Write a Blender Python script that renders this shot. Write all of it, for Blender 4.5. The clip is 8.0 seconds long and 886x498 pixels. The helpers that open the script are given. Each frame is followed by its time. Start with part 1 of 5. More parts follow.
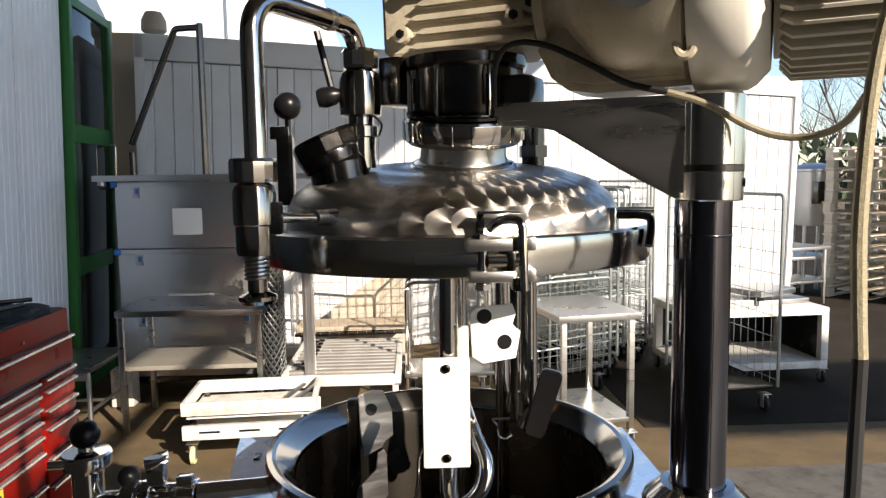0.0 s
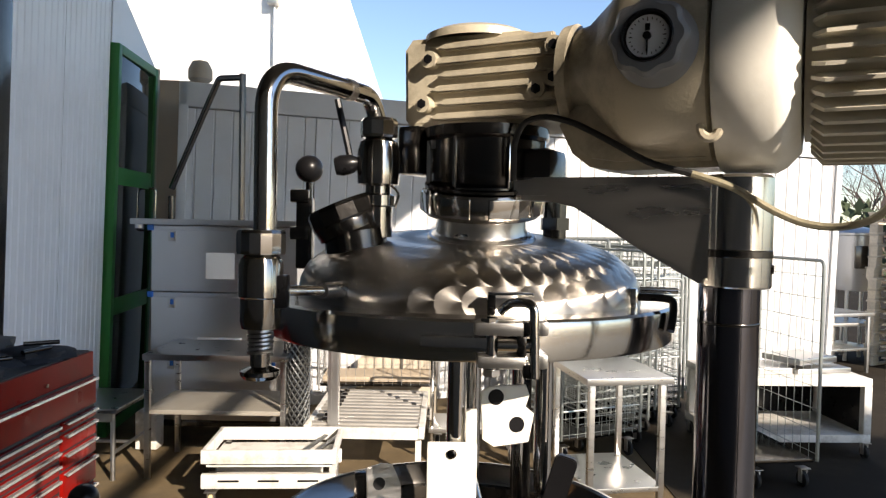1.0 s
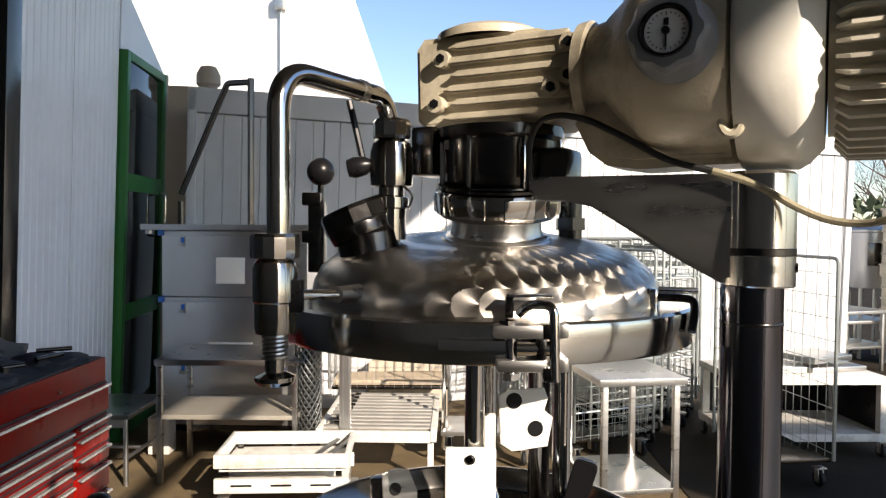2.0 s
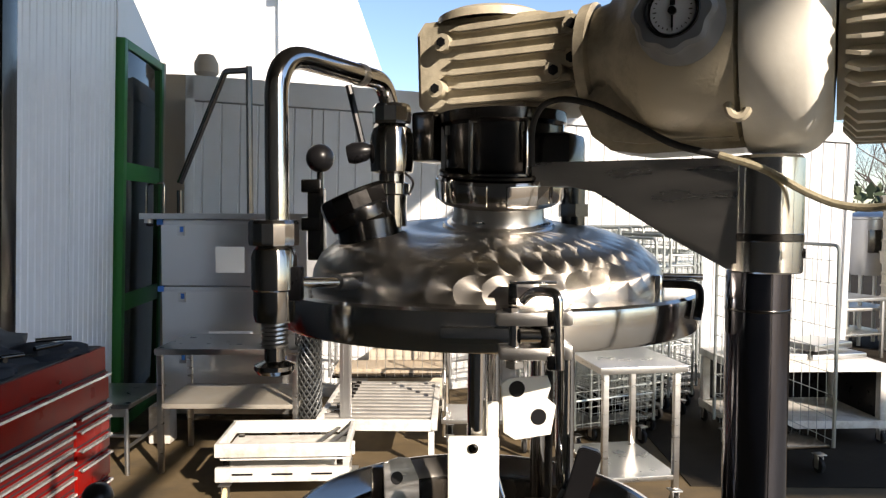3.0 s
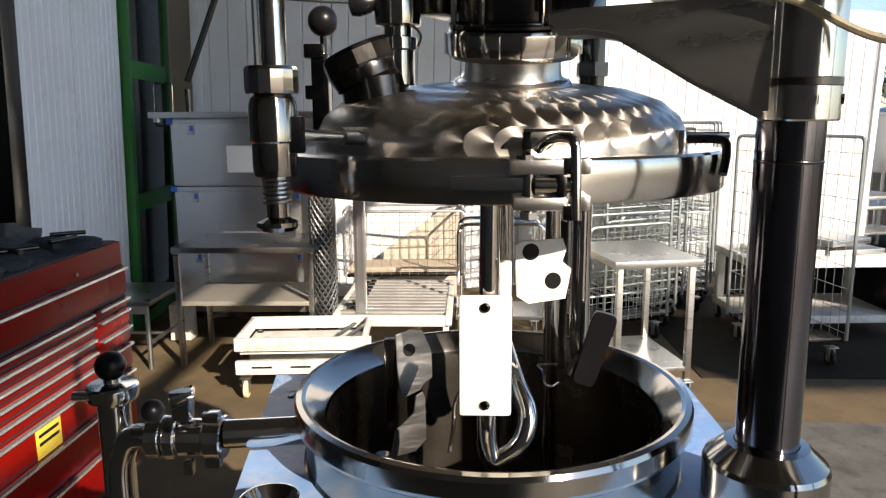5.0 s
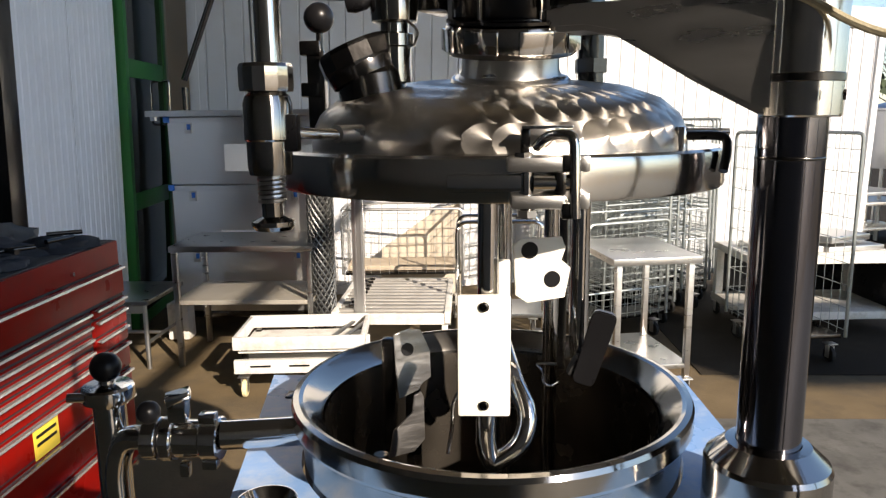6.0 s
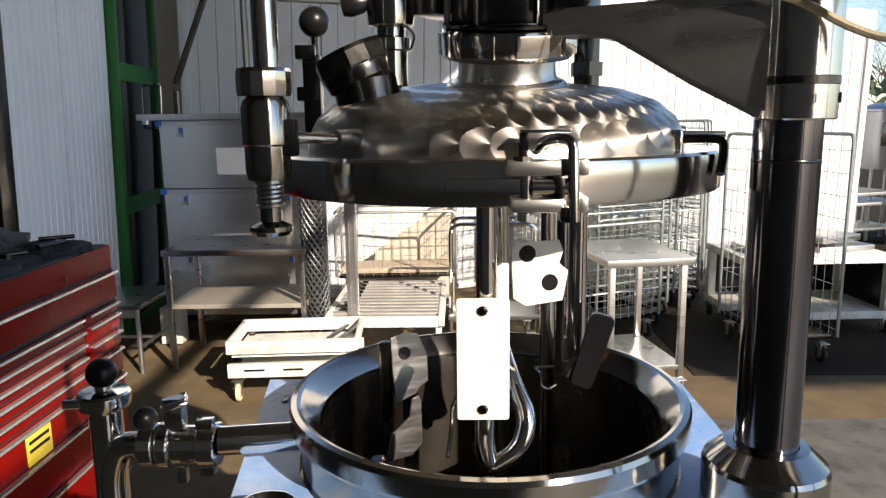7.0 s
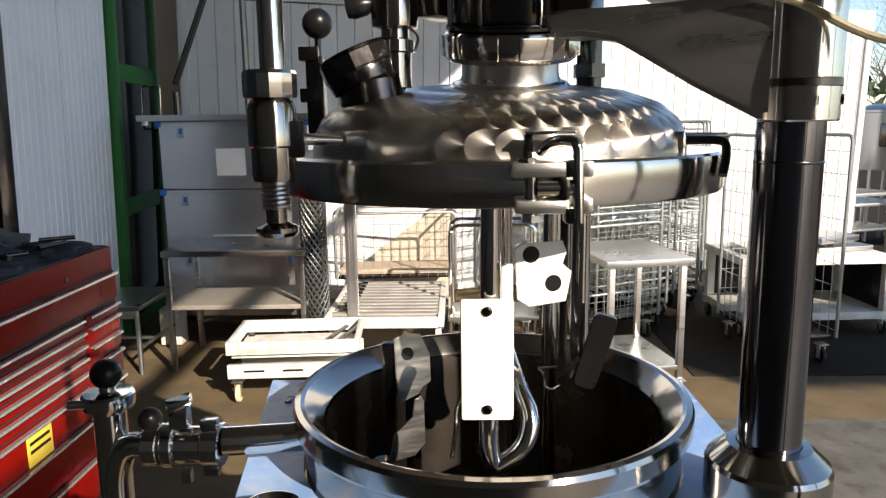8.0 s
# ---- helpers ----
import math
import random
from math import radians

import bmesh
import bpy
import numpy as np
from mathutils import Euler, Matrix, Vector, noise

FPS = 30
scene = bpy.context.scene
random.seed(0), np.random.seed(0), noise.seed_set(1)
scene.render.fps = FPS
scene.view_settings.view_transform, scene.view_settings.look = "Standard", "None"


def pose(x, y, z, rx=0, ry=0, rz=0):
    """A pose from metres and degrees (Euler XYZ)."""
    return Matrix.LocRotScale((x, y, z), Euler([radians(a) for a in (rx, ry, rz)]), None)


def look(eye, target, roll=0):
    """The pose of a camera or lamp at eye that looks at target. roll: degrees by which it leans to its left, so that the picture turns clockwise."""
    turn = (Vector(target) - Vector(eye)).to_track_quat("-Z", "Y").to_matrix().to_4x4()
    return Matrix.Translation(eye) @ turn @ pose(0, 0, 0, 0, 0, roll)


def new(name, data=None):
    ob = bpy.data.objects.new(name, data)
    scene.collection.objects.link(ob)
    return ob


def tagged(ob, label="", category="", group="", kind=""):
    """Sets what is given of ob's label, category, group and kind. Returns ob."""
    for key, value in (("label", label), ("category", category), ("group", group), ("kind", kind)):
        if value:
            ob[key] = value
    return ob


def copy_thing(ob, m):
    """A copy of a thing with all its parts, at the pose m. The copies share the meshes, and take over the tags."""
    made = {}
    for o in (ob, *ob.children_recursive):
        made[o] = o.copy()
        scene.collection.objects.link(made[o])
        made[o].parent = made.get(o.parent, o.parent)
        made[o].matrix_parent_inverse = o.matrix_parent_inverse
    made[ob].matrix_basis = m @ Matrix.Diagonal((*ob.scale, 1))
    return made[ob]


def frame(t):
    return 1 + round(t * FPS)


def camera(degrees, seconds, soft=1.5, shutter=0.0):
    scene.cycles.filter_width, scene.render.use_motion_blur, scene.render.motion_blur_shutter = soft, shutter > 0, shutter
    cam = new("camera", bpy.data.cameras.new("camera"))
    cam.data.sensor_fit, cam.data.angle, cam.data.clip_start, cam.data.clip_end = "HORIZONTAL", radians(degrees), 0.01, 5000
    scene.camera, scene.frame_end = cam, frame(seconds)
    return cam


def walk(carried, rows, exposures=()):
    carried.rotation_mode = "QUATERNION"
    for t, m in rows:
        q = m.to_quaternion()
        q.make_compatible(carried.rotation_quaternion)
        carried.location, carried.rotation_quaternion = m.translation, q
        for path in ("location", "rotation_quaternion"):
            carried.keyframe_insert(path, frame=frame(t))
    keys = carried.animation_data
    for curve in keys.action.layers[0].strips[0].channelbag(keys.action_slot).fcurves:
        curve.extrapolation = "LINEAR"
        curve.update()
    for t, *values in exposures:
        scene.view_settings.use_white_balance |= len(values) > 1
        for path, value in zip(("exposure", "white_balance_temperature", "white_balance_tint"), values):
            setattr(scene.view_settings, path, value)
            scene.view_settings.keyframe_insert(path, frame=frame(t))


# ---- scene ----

cam = camera(63.4, 8.0, soft=1.3)
PATH = [
    (0, (0.173, 0.328, 1.685), (0.258, 2.316, 1.484), -0.8),
    (0.5, (0.182, 0.343, 1.699), (0.24, 2.337, 1.548), -0.4),
    (1, (0.202, 0.36, 1.72), (0.193, 2.358, 1.653), 1.1),
    (1.5, (0.196, 0.37, 1.72), (0.161, 2.369, 1.659), 0.5),
    (2.8, (0.191, 0.385, 1.717), (0.162, 2.383, 1.641), 0.2),
    (3, (0.19, 0.389, 1.716), (0.158, 2.386, 1.623), 0.2),
    (3.5, (0.19, 0.396, 1.699), (0.161, 2.389, 1.534), 0.1),
    (4, (0.193, 0.408, 1.665), (0.145, 2.388, 1.384), -0.0),
    (4.5, (0.194, 0.418, 1.652), (0.125, 2.388, 1.315), -0.2),
    (6, (0.195, 0.437, 1.651), (0.127, 2.403, 1.292), -0.6),
    (6.5, (0.192, 0.437, 1.651), (0.13, 2.404, 1.297), -0.6),
    (7, (0.188, 0.437, 1.653), (0.141, 2.405, 1.3), -0.8),
    (7.5, (0.185, 0.437, 1.655), (0.143, 2.406, 1.305), -0.9),
    (8, (0.181, 0.433, 1.654), (0.138, 2.402, 1.303), -0.8),
]
walk(cam, [(t, look(eye, target, roll)) for t, eye, target, roll in PATH],
     exposures=[(0.0, 0.90, 6800.0, 15.0), (8.0, 0.90, 6800.0, 15.0)])

# ---- light ----
SUN_AZ = math.atan2(-0.809, 0.588)
SUN_EL = radians(27)
world = bpy.data.worlds.new("sky")
scene.world = world
world.use_nodes = True
wn = world.node_tree.nodes
sky = wn.new("ShaderNodeTexSky")
sky.sky_type = "NISHITA"
sky.sun_disc = False
sky.dust_density, sky.ozone_density, sky.air_density = 0.2, 3.0, 1.0
sky.sun_elevation = SUN_EL
sky.sun_rotation = math.pi / 2 - SUN_AZ
wn["Background"].inputs[1].default_value = 0.115
world.node_tree.links.new(sky.outputs[0], wn["Background"].inputs[0])
sun = new("sun", bpy.data.lights.new("sun", "SUN"))
sun.data.energy, sun.data.angle, sun.data.color = 5.0, radians(0.53), (1.0, 0.90, 0.76)
sun_way = Vector((math.cos(SUN_AZ) * math.cos(SUN_EL), math.sin(SUN_AZ) * math.cos(SUN_EL), math.sin(SUN_EL)))
sun.rotation_euler = sun_way.to_track_quat("Z", "Y").to_euler()
sun.location = sun_way * 40


# ---- materials ----
def shader(name, color, rough=0.5, metal=0.0, vary=0.15, scale=12.0, bump=0.0, bump_scale=60.0, stretch=(1, 1, 1),
           rough_vary=0.1, spec=0.5, dirt=None, dirt_amount=0.0, dirt_scale=3.0, piece=0.0):
    """A surface with two scales of change: broad stains and fine grain."""
    m = bpy.data.materials.new(name)
    m.use_nodes = True
    n, l = m.node_tree.nodes, m.node_tree.links
    b = n["Principled BSDF"]
    b.inputs["Metallic"].default_value = metal
    b.inputs["Specular IOR Level"].default_value = spec
    tc = n.new("ShaderNodeTexCoord")
    mp = n.new("ShaderNodeMapping")
    mp.inputs["Scale"].default_value = stretch
    l.new(tc.outputs["Object"], mp.inputs[0])
    broad = n.new("ShaderNodeTexNoise")
    broad.inputs["Scale"].default_value = scale
    broad.inputs["Detail"].default_value = 6
    l.new(mp.outputs[0], broad.inputs["Vector"])
    fine = n.new("ShaderNodeTexNoise")
    fine.inputs["Scale"].default_value = bump_scale
    fine.inputs["Detail"].default_value = 4
    l.new(mp.outputs[0], fine.inputs["Vector"])
    mix = n.new("ShaderNodeMix")
    mix.data_type = "RGBA"
    lo = [max(0, c * (1 - vary)) for c in color]
    hi = [min(1, c * (1 + vary)) for c in color]
    mix.inputs["A"].default_value = (*lo, 1)
    mix.inputs["B"].default_value = (*hi, 1)
    l.new(broad.outputs[0], mix.inputs["Factor"])
    out = mix.outputs["Result"]
    if dirt:
        d = n.new("ShaderNodeTexNoise")
        d.inputs["Scale"].default_value = dirt_scale
        d.inputs["Detail"].default_value = 8
        d.inputs["Roughness"].default_value = 0.65
        l.new(tc.outputs["Object"], d.inputs["Vector"])
        ramp = n.new("ShaderNodeMapRange")
        ramp.inputs["From Min"].default_value = 0.48
        ramp.inputs["From Max"].default_value = 0.68
        ramp.inputs["To Max"].default_value = dirt_amount
        l.new(d.outputs[0], ramp.inputs[0])
        m2 = n.new("ShaderNodeMix")
        m2.data_type = "RGBA"
        m2.inputs["B"].default_value = (*dirt, 1)
        l.new(ramp.outputs[0], m2.inputs["Factor"])
        l.new(out, m2.inputs["A"])
        out = m2.outputs["Result"]
    if piece:
        info = n.new("ShaderNodeObjectInfo")
        hsv = n.new("ShaderNodeHueSaturation")
        mr = n.new("ShaderNodeMapRange")
        mr.inputs["To Min"].default_value = 1 - piece
        mr.inputs["To Max"].default_value = 1 + piece
        l.new(info.outputs["Random"], mr.inputs[0])
        l.new(mr.outputs[0], hsv.inputs["Value"])
        l.new(out, hsv.inputs["Color"])
        out = hsv.outputs[0]
    l.new(out, b.inputs["Base Color"])
    rr = n.new("ShaderNodeMapRange")
    rr.inputs["To Min"].default_value = max(0.02, rough - rough_vary)
    rr.inputs["To Max"].default_value = min(1, rough + rough_vary)
    l.new(broad.outputs[0], rr.inputs[0])
    l.new(rr.outputs[0], b.inputs["Roughness"])
    if bump:
        bp = n.new("ShaderNodeBump")
        bp.inputs["Strength"].default_value = bump
        bp.inputs["Distance"].default_value = 0.002
        l.new(fine.outputs[0], bp.inputs["Height"])
        l.new(bp.outputs[0], b.inputs["Normal"])
    return m


def turned_steel(name, pitch, row):
    """Polished steel with overlapping circular grinding marks, laid out by angle round the axis and by height."""
    m = shader(name, (0.54, 0.51, 0.465), 0.31, 1.0, 0.08, 9, rough_vary=0.05)
    n, l = m.node_tree.nodes, m.node_tree.links
    b = n["Principled BSDF"]
    tc = n.new("ShaderNodeTexCoord")
    sep = n.new("ShaderNodeSeparateXYZ")
    l.new(tc.outputs["Object"], sep.inputs[0])

    def calc(op, a, c=None):
        k = n.new("ShaderNodeMath")
        k.operation = op
        for i, v in enumerate((a, c)):
            if v is None:
                continue
            if isinstance(v, (int, float)):
                k.inputs[i].default_value = v
            else:
                l.new(v, k.inputs[i])
        return k.outputs[0]

    turn = calc("ARCTAN2", sep.outputs[1], sep.outputs[0])
    ang = calc("MULTIPLY", turn, 0.25)
    rad = calc("SQRT", calc("ADD", calc("MULTIPLY", sep.outputs[0], sep.outputs[0]), calc("MULTIPLY", sep.outputs[1], sep.outputs[1])))
    v = calc("ADD", calc("ADD", sep.outputs[2], calc("MULTIPLY", rad, -0.9)), 0.152)
    vr = calc("DIVIDE", v, row)
    rowno = calc("FLOOR", vr)
    dv = calc("MULTIPLY", calc("SUBTRACT", calc("SUBTRACT", vr, rowno), 0.5), row)
    ur = calc("ADD", calc("DIVIDE", ang, pitch), calc("MULTIPLY", rowno, 0.37))
    du = calc("MULTIPLY", calc("SUBTRACT", ur, calc("FLOOR", ur)), pitch)
    ahead = calc("SUBTRACT", pitch, du)
    gap = calc("SQRT", calc("ADD", calc("MULTIPLY", ahead, ahead), calc("MULTIPLY", dv, dv)))
    du = calc("SUBTRACT", du, calc("MULTIPLY", calc("LESS_THAN", gap, row * 0.56), pitch))
    dist = calc("SQRT", calc("ADD", calc("MULTIPLY", du, du), calc("MULTIPLY", dv, dv)))
    rings = calc("SINE", calc("MULTIPLY", dist, 2600.0))
    dish = calc("MULTIPLY", dist, 1.5)
    h = calc("ADD", calc("MULTIPLY", rings, 0.008), dish)
    # the scratches run round each mark's centre
    flat = du
    comb = n.new("ShaderNodeCombineXYZ")
    inward = calc("MULTIPLY", dv, -0.7)
    l.new(calc("ADD", calc("MULTIPLY", flat, calc("MULTIPLY", calc("SINE", turn), -1.0)), calc("MULTIPLY", inward, calc("COSINE", turn))), comb.inputs[0])
    l.new(calc("ADD", calc("MULTIPLY", flat, calc("COSINE", turn)), calc("MULTIPLY", inward, calc("SINE", turn))), comb.inputs[1])
    l.new(calc("MULTIPLY", dv, 0.7), comb.inputs[2])
    nrm = n.new("ShaderNodeVectorMath")
    nrm.operation = "NORMALIZE"
    l.new(comb.outputs[0], nrm.inputs[0])
    l.new(nrm.outputs[0], b.inputs["Tangent"])
    # only the four lowest bands are ground; the crown is plain polish
    low = calc("LESS_THAN", rowno, 3.5)
    l.new(calc("MULTIPLY", low, 0.86), b.inputs["Anisotropic"])
    h = calc("MULTIPLY", h, low)
    l.new(calc("ADD", calc("MULTIPLY", low, 0.28), 0.09), b.inputs["Roughness"])
    bp = n.new("ShaderNodeBump")
    bp.inputs["Strength"].default_value = 0.45
    bp.inputs["Distance"].default_value = 0.004
    l.new(h, bp.inputs["Height"])
    l.new(bp.outputs[0], b.inputs["Normal"])
    return m


STEEL = shader("polished_steel", (0.68, 0.665, 0.64), 0.10, 1.0, 0.10, 14, 0.03, 240, rough_vary=0.06)
STEEL_SATIN = shader("satin_steel", (0.56, 0.55, 0.53), 0.30, 1.0, 0.14, 8, 0.06, 260, (1, 1, 6), rough_vary=0.09)
STEEL_DULL = shader("dull_sheet_steel", (0.52, 0.52, 0.51), 0.40, 1.0, 0.18, 4, 0.05, 120, rough_vary=0.12)
STEEL_TURNED = turned_steel("circle_ground_steel", 0.034, 0.062)


def lathe_steel(name, color, rough, aniso=0.85):
    """Steel turned on a lathe: fine scratches run round the axis, so gleams spread along it."""
    m = shader(name, color, rough, 1.0, 0.08, 14, 0.02, 240, rough_vary=0.03)
    n, l = m.node_tree.nodes, m.node_tree.links
    tan = n.new("ShaderNodeTangent")
    tan.direction_type, tan.axis = "RADIAL", "Z"
    b = n["Principled BSDF"]
    b.inputs["Anisotropic"].default_value = aniso
    b.inputs["Anisotropic Rotation"].default_value = 0.25
    l.new(tan.outputs[0], b.inputs["Tangent"])
    return m


# Navy-dark base paints in what the column mirrors from dark surroundings
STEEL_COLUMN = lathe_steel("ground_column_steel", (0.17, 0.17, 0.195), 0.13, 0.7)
STEEL_ROUND = lathe_steel("turned_polished_steel", (0.42, 0.40, 0.37), 0.12, 0.9)
# Base far below plain steel: the bowl's dark reflections are in the colour
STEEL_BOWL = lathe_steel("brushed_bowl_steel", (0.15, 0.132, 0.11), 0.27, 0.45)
BLADE = shader("scratched_blade_steel", (0.27, 0.265, 0.26), 0.30, 1.0, 0.45, 14, 0.6, 9, (1, 1, 4), rough_vary=0.1)
STEEL_RING = lathe_steel("turned_satin_steel", (0.70, 0.68, 0.64), 0.15, 0.9)
CAST = shader("cast_housing_paint", (0.50, 0.45, 0.34), 0.34, 0.0, 0.15, 10, 0.30, 180, rough_vary=0.1, dirt=(0.14, 0.12, 0.085), dirt_amount=0.6, dirt_scale=11)
CREAM = shader("cream_enamel", (0.86, 0.84, 0.76), 0.42, 0.0, 0.08, 9, 0.10, 140, dirt=(0.40, 0.36, 0.28), dirt_amount=0.2, dirt_scale=9)
FIN_PAINT = shader("grey_olive_enamel", (0.62, 0.58, 0.48), 0.45, 0.0, 0.14, 14, 0.12, 160)
KNOB_GREY = shader("grey_knob_plastic", (0.17, 0.18, 0.195), 0.45, 0.0, 0.12, 20, 0.05, 120)
BLACK = shader("black_plastic", (0.008, 0.008, 0.009), 0.30, 0.0, 0.2, 20, spec=0.25)
RUBBER = shader("dark_rubber", (0.022, 0.022, 0.022), 0.6, 0.0, 0.2, 20, 0.1, 90, spec=0.25)
DARK_STEEL = shader("dark_steel", (0.10, 0.095, 0.09), 0.2, 1.0, 0.2, 18, 0.08, 160)
NYLON = shader("white_nylon", (0.80, 0.78, 0.70), 0.45, 0.0, 0.05, 10, 0.05, 120)
DIAL = shader("dial_face", (0.78, 0.80, 0.82), 0.3, 0.0, 0.03, 8)
BLUE = shader("light_blue_enamel", (0.20, 0.36, 0.66), 0.28, 0.0, 0.08, 6, 0.04, 120, dirt=(0.55, 0.58, 0.62), dirt_amount=0.5, dirt_scale=12)
BRAID = shader("braided_sleeve", (0.33, 0.295, 0.20), 0.6, 0.25, 0.35, 160, 0.5, 420)
RED = shader("red_enamel", (0.21, 0.005, 0.003), 0.30, 0.0, 0.2, 5, 0.03, 90, spec=0.06, dirt=(0.10, 0.02, 0.02), dirt_amount=0.5, dirt_scale=4)
YELLOW = shader("yellow_label", (0.78, 0.58, 0.06), 0.5)
GREEN = shader("green_frame_paint", (0.020, 0.155, 0.030), 0.45, 0.0, 0.18, 5, 0.06, 90)
PANEL = shader("white_wall_panel", (0.80, 0.83, 0.87), 0.45, 0.0, 0.06, 1.5, 0.03, 50, dirt=(0.46, 0.48, 0.50), dirt_amount=0.25, dirt_scale=1.4)
CONTAINER = shader("white_container_paint", (0.60, 0.615, 0.63), 0.5, 0.0, 0.05, 1.5, 0.04, 60, dirt=(0.45, 0.43, 0.38), dirt_amount=0.35, dirt_scale=1.2)
RENDERED = shader("beige_render", (0.46, 0.38, 0.28), 0.8, 0.0, 0.15, 2, 0.2, 60)
WHITEWALL = shader("white_gable", (0.80, 0.80, 0.77), 0.6, 0.0, 0.05, 1, 0.05, 30)
ASPHALT = shader("yard_asphalt", (0.145, 0.107, 0.060), 0.85, 0.0, 0.45, 3.2, 0.9, 70, spec=0.2, dirt=(0.085, 0.07, 0.05), dirt_amount=0.75, dirt_scale=2.6)
# Asphalt, darkened further so its colour carries the shadow band
ROAD = shader("shade_darkened_road_asphalt", (0.028, 0.023, 0.017), 0.85, 0.0, 0.3, 2.0, 0.6, 110, spec=0.15, dirt=(0.06, 0.05, 0.035), dirt_amount=0.4, dirt_scale=1.1)
CONCRETE = shader("concrete_slab", (0.165, 0.16, 0.142), 0.8, 0.0, 0.5, 5.0, 0.9, 60, spec=0.2, dirt=(0.075, 0.07, 0.06), dirt_amount=0.75, dirt_scale=7)
GALV_DARK = shader("dark_perforated_sheet", (0.15, 0.155, 0.15), 0.4, 0.8, 0.2, 20)
GALV = shader("galvanised_wire", (0.34, 0.37, 0.36), 0.42, 0.7, 0.15, 20)
WHITE_PAINT = shader("white_frame_paint", (0.68, 0.67, 0.63), 0.45, 0.0, 0.1, 6, dirt=(0.3, 0.26, 0.2), dirt_amount=0.6, dirt_scale=8)
STEEL_WORN = shader("worn_sheet_steel", (0.38, 0.355, 0.305), 0.42, 0.4, 0.14, 5, 0.04, 40, rough_vary=0.09, dirt=(0.26, 0.23, 0.18), dirt_amount=0.5, dirt_scale=5)
ALU = shader("aluminium_sheet", (0.60, 0.60, 0.595), 0.30, 0.9, 0.08, 2.2, 0.02, 5, rough_vary=0.08)
ROLLER = shader("zinc_roller", (0.58, 0.56, 0.52), 0.4, 0.8, 0.12, 8)
PAPER = shader("white_paper", (0.82, 0.82, 0.80), 0.7, 0.0, 0.02, 5)
BLUE_TAPE = shader("blue_plastic", (0.03, 0.16, 0.55), 0.4)
WOOD = shader("pallet_wood", (0.64, 0.57, 0.46), 0.75, 0.0, 0.2, 6, 0.3, 60, (1, 8, 8), piece=0.15)
BARK = shader("bark", (0.13, 0.10, 0.085), 0.9, 0.0, 0.25, 6, 0.4, 40)
HEDGE = shader("evergreen", (0.045, 0.065, 0.03), 0.8, 0.0, 0.5, 3, 0.3, 30)
CLOTH = shader("dark_cloth", (0.035, 0.037, 0.045), 0.85, 0.0, 0.3, 12, 0.4, 90)
# Rubber mat, and painted shade in the drawer gaps and the doorway
MAT_SHADE = shader("dark_mat_and_shade", (0.03, 0.03, 0.032), 0.65, 0.0, 0.4, 14, 0.2, 70)
RAG = shader("grey_rag", (0.13, 0.125, 0.12), 0.85, 0.0, 0.2, 12, 0.4, 90)
# Tan of the slanted shadow painted before the container
SHADOW_TAN = shader("tan_shadow_paint", (0.50, 0.44, 0.35), 0.7, 0.0, 0.15, 4, 0.1, 60, (1, 1, 6))
STEEL_BRIGHT = shader("buffed_fitting_steel", (0.80, 0.785, 0.76), 0.11, 1.0, 0.08, 14, 0.05, 200, rough_vary=0.06)
PULL = shader("chrome_pull", (0.78, 0.76, 0.74), 0.24, 0.8, 0.03, 4, rough_vary=0.03)
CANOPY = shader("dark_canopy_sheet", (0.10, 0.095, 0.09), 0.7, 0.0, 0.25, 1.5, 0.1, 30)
CREAM_WHEEL = shader("cream_caster_tyre", (0.72, 0.62, 0.36), 0.5)
AMBER = shader("amber_lens", (0.60, 0.20, 0.03), 0.3)


def glass(name, color, rough=0.03):
    m = bpy.data.materials.new(name)
    m.use_nodes = True
    b = m.node_tree.nodes["Principled BSDF"]
    b.inputs["Base Color"].default_value = (*color, 1)
    b.inputs["Roughness"].default_value = rough
    b.inputs["Specular IOR Level"].default_value = 0.8
    return m


PANE = glass("dark_window_glass", (0.012, 0.014, 0.013), 0.05)


# ---- mesh tools ----
def sharp(bm, limit=32):
    for f in bm.faces:
        f.smooth = True
    for e in bm.edges:
        if len(e.link_faces) == 2:
            e.smooth = e.calc_face_angle(0) < radians(limit)
    return bm


def add_box(bm, c, s, bevel=0.0, m=None):
    r = bmesh.ops.create_cube(bm, size=1.0)
    vs = r["verts"]
    bmesh.ops.scale(bm, vec=s, verts=vs)
    if bevel:
        es = list({e for v in vs for e in v.link_edges})
        out = bmesh.ops.bevel(bm, geom=es, offset=bevel, segments=2, affect="EDGES", profile=0.6)
        vs = list({v for f in out["faces"] for v in f.verts} | {v for v in vs if v.is_valid})
    mm = Matrix.Translation(c) @ (m or Matrix())
    bmesh.ops.transform(bm, matrix=mm, verts=vs)
    return vs


def add_cyl(bm, p, q, r0, r1=None, seg=24, caps=True):
    p, q = Vector(p), Vector(q)
    r1 = r0 if r1 is None else r1
    d = q - p
    m = Matrix.Translation((p + q) / 2) @ d.to_track_quat("Z", "Y").to_matrix().to_4x4()
    return bmesh.ops.create_cone(bm, cap_ends=caps, segments=seg, radius1=r0, radius2=r1, depth=d.length, matrix=m)["verts"]


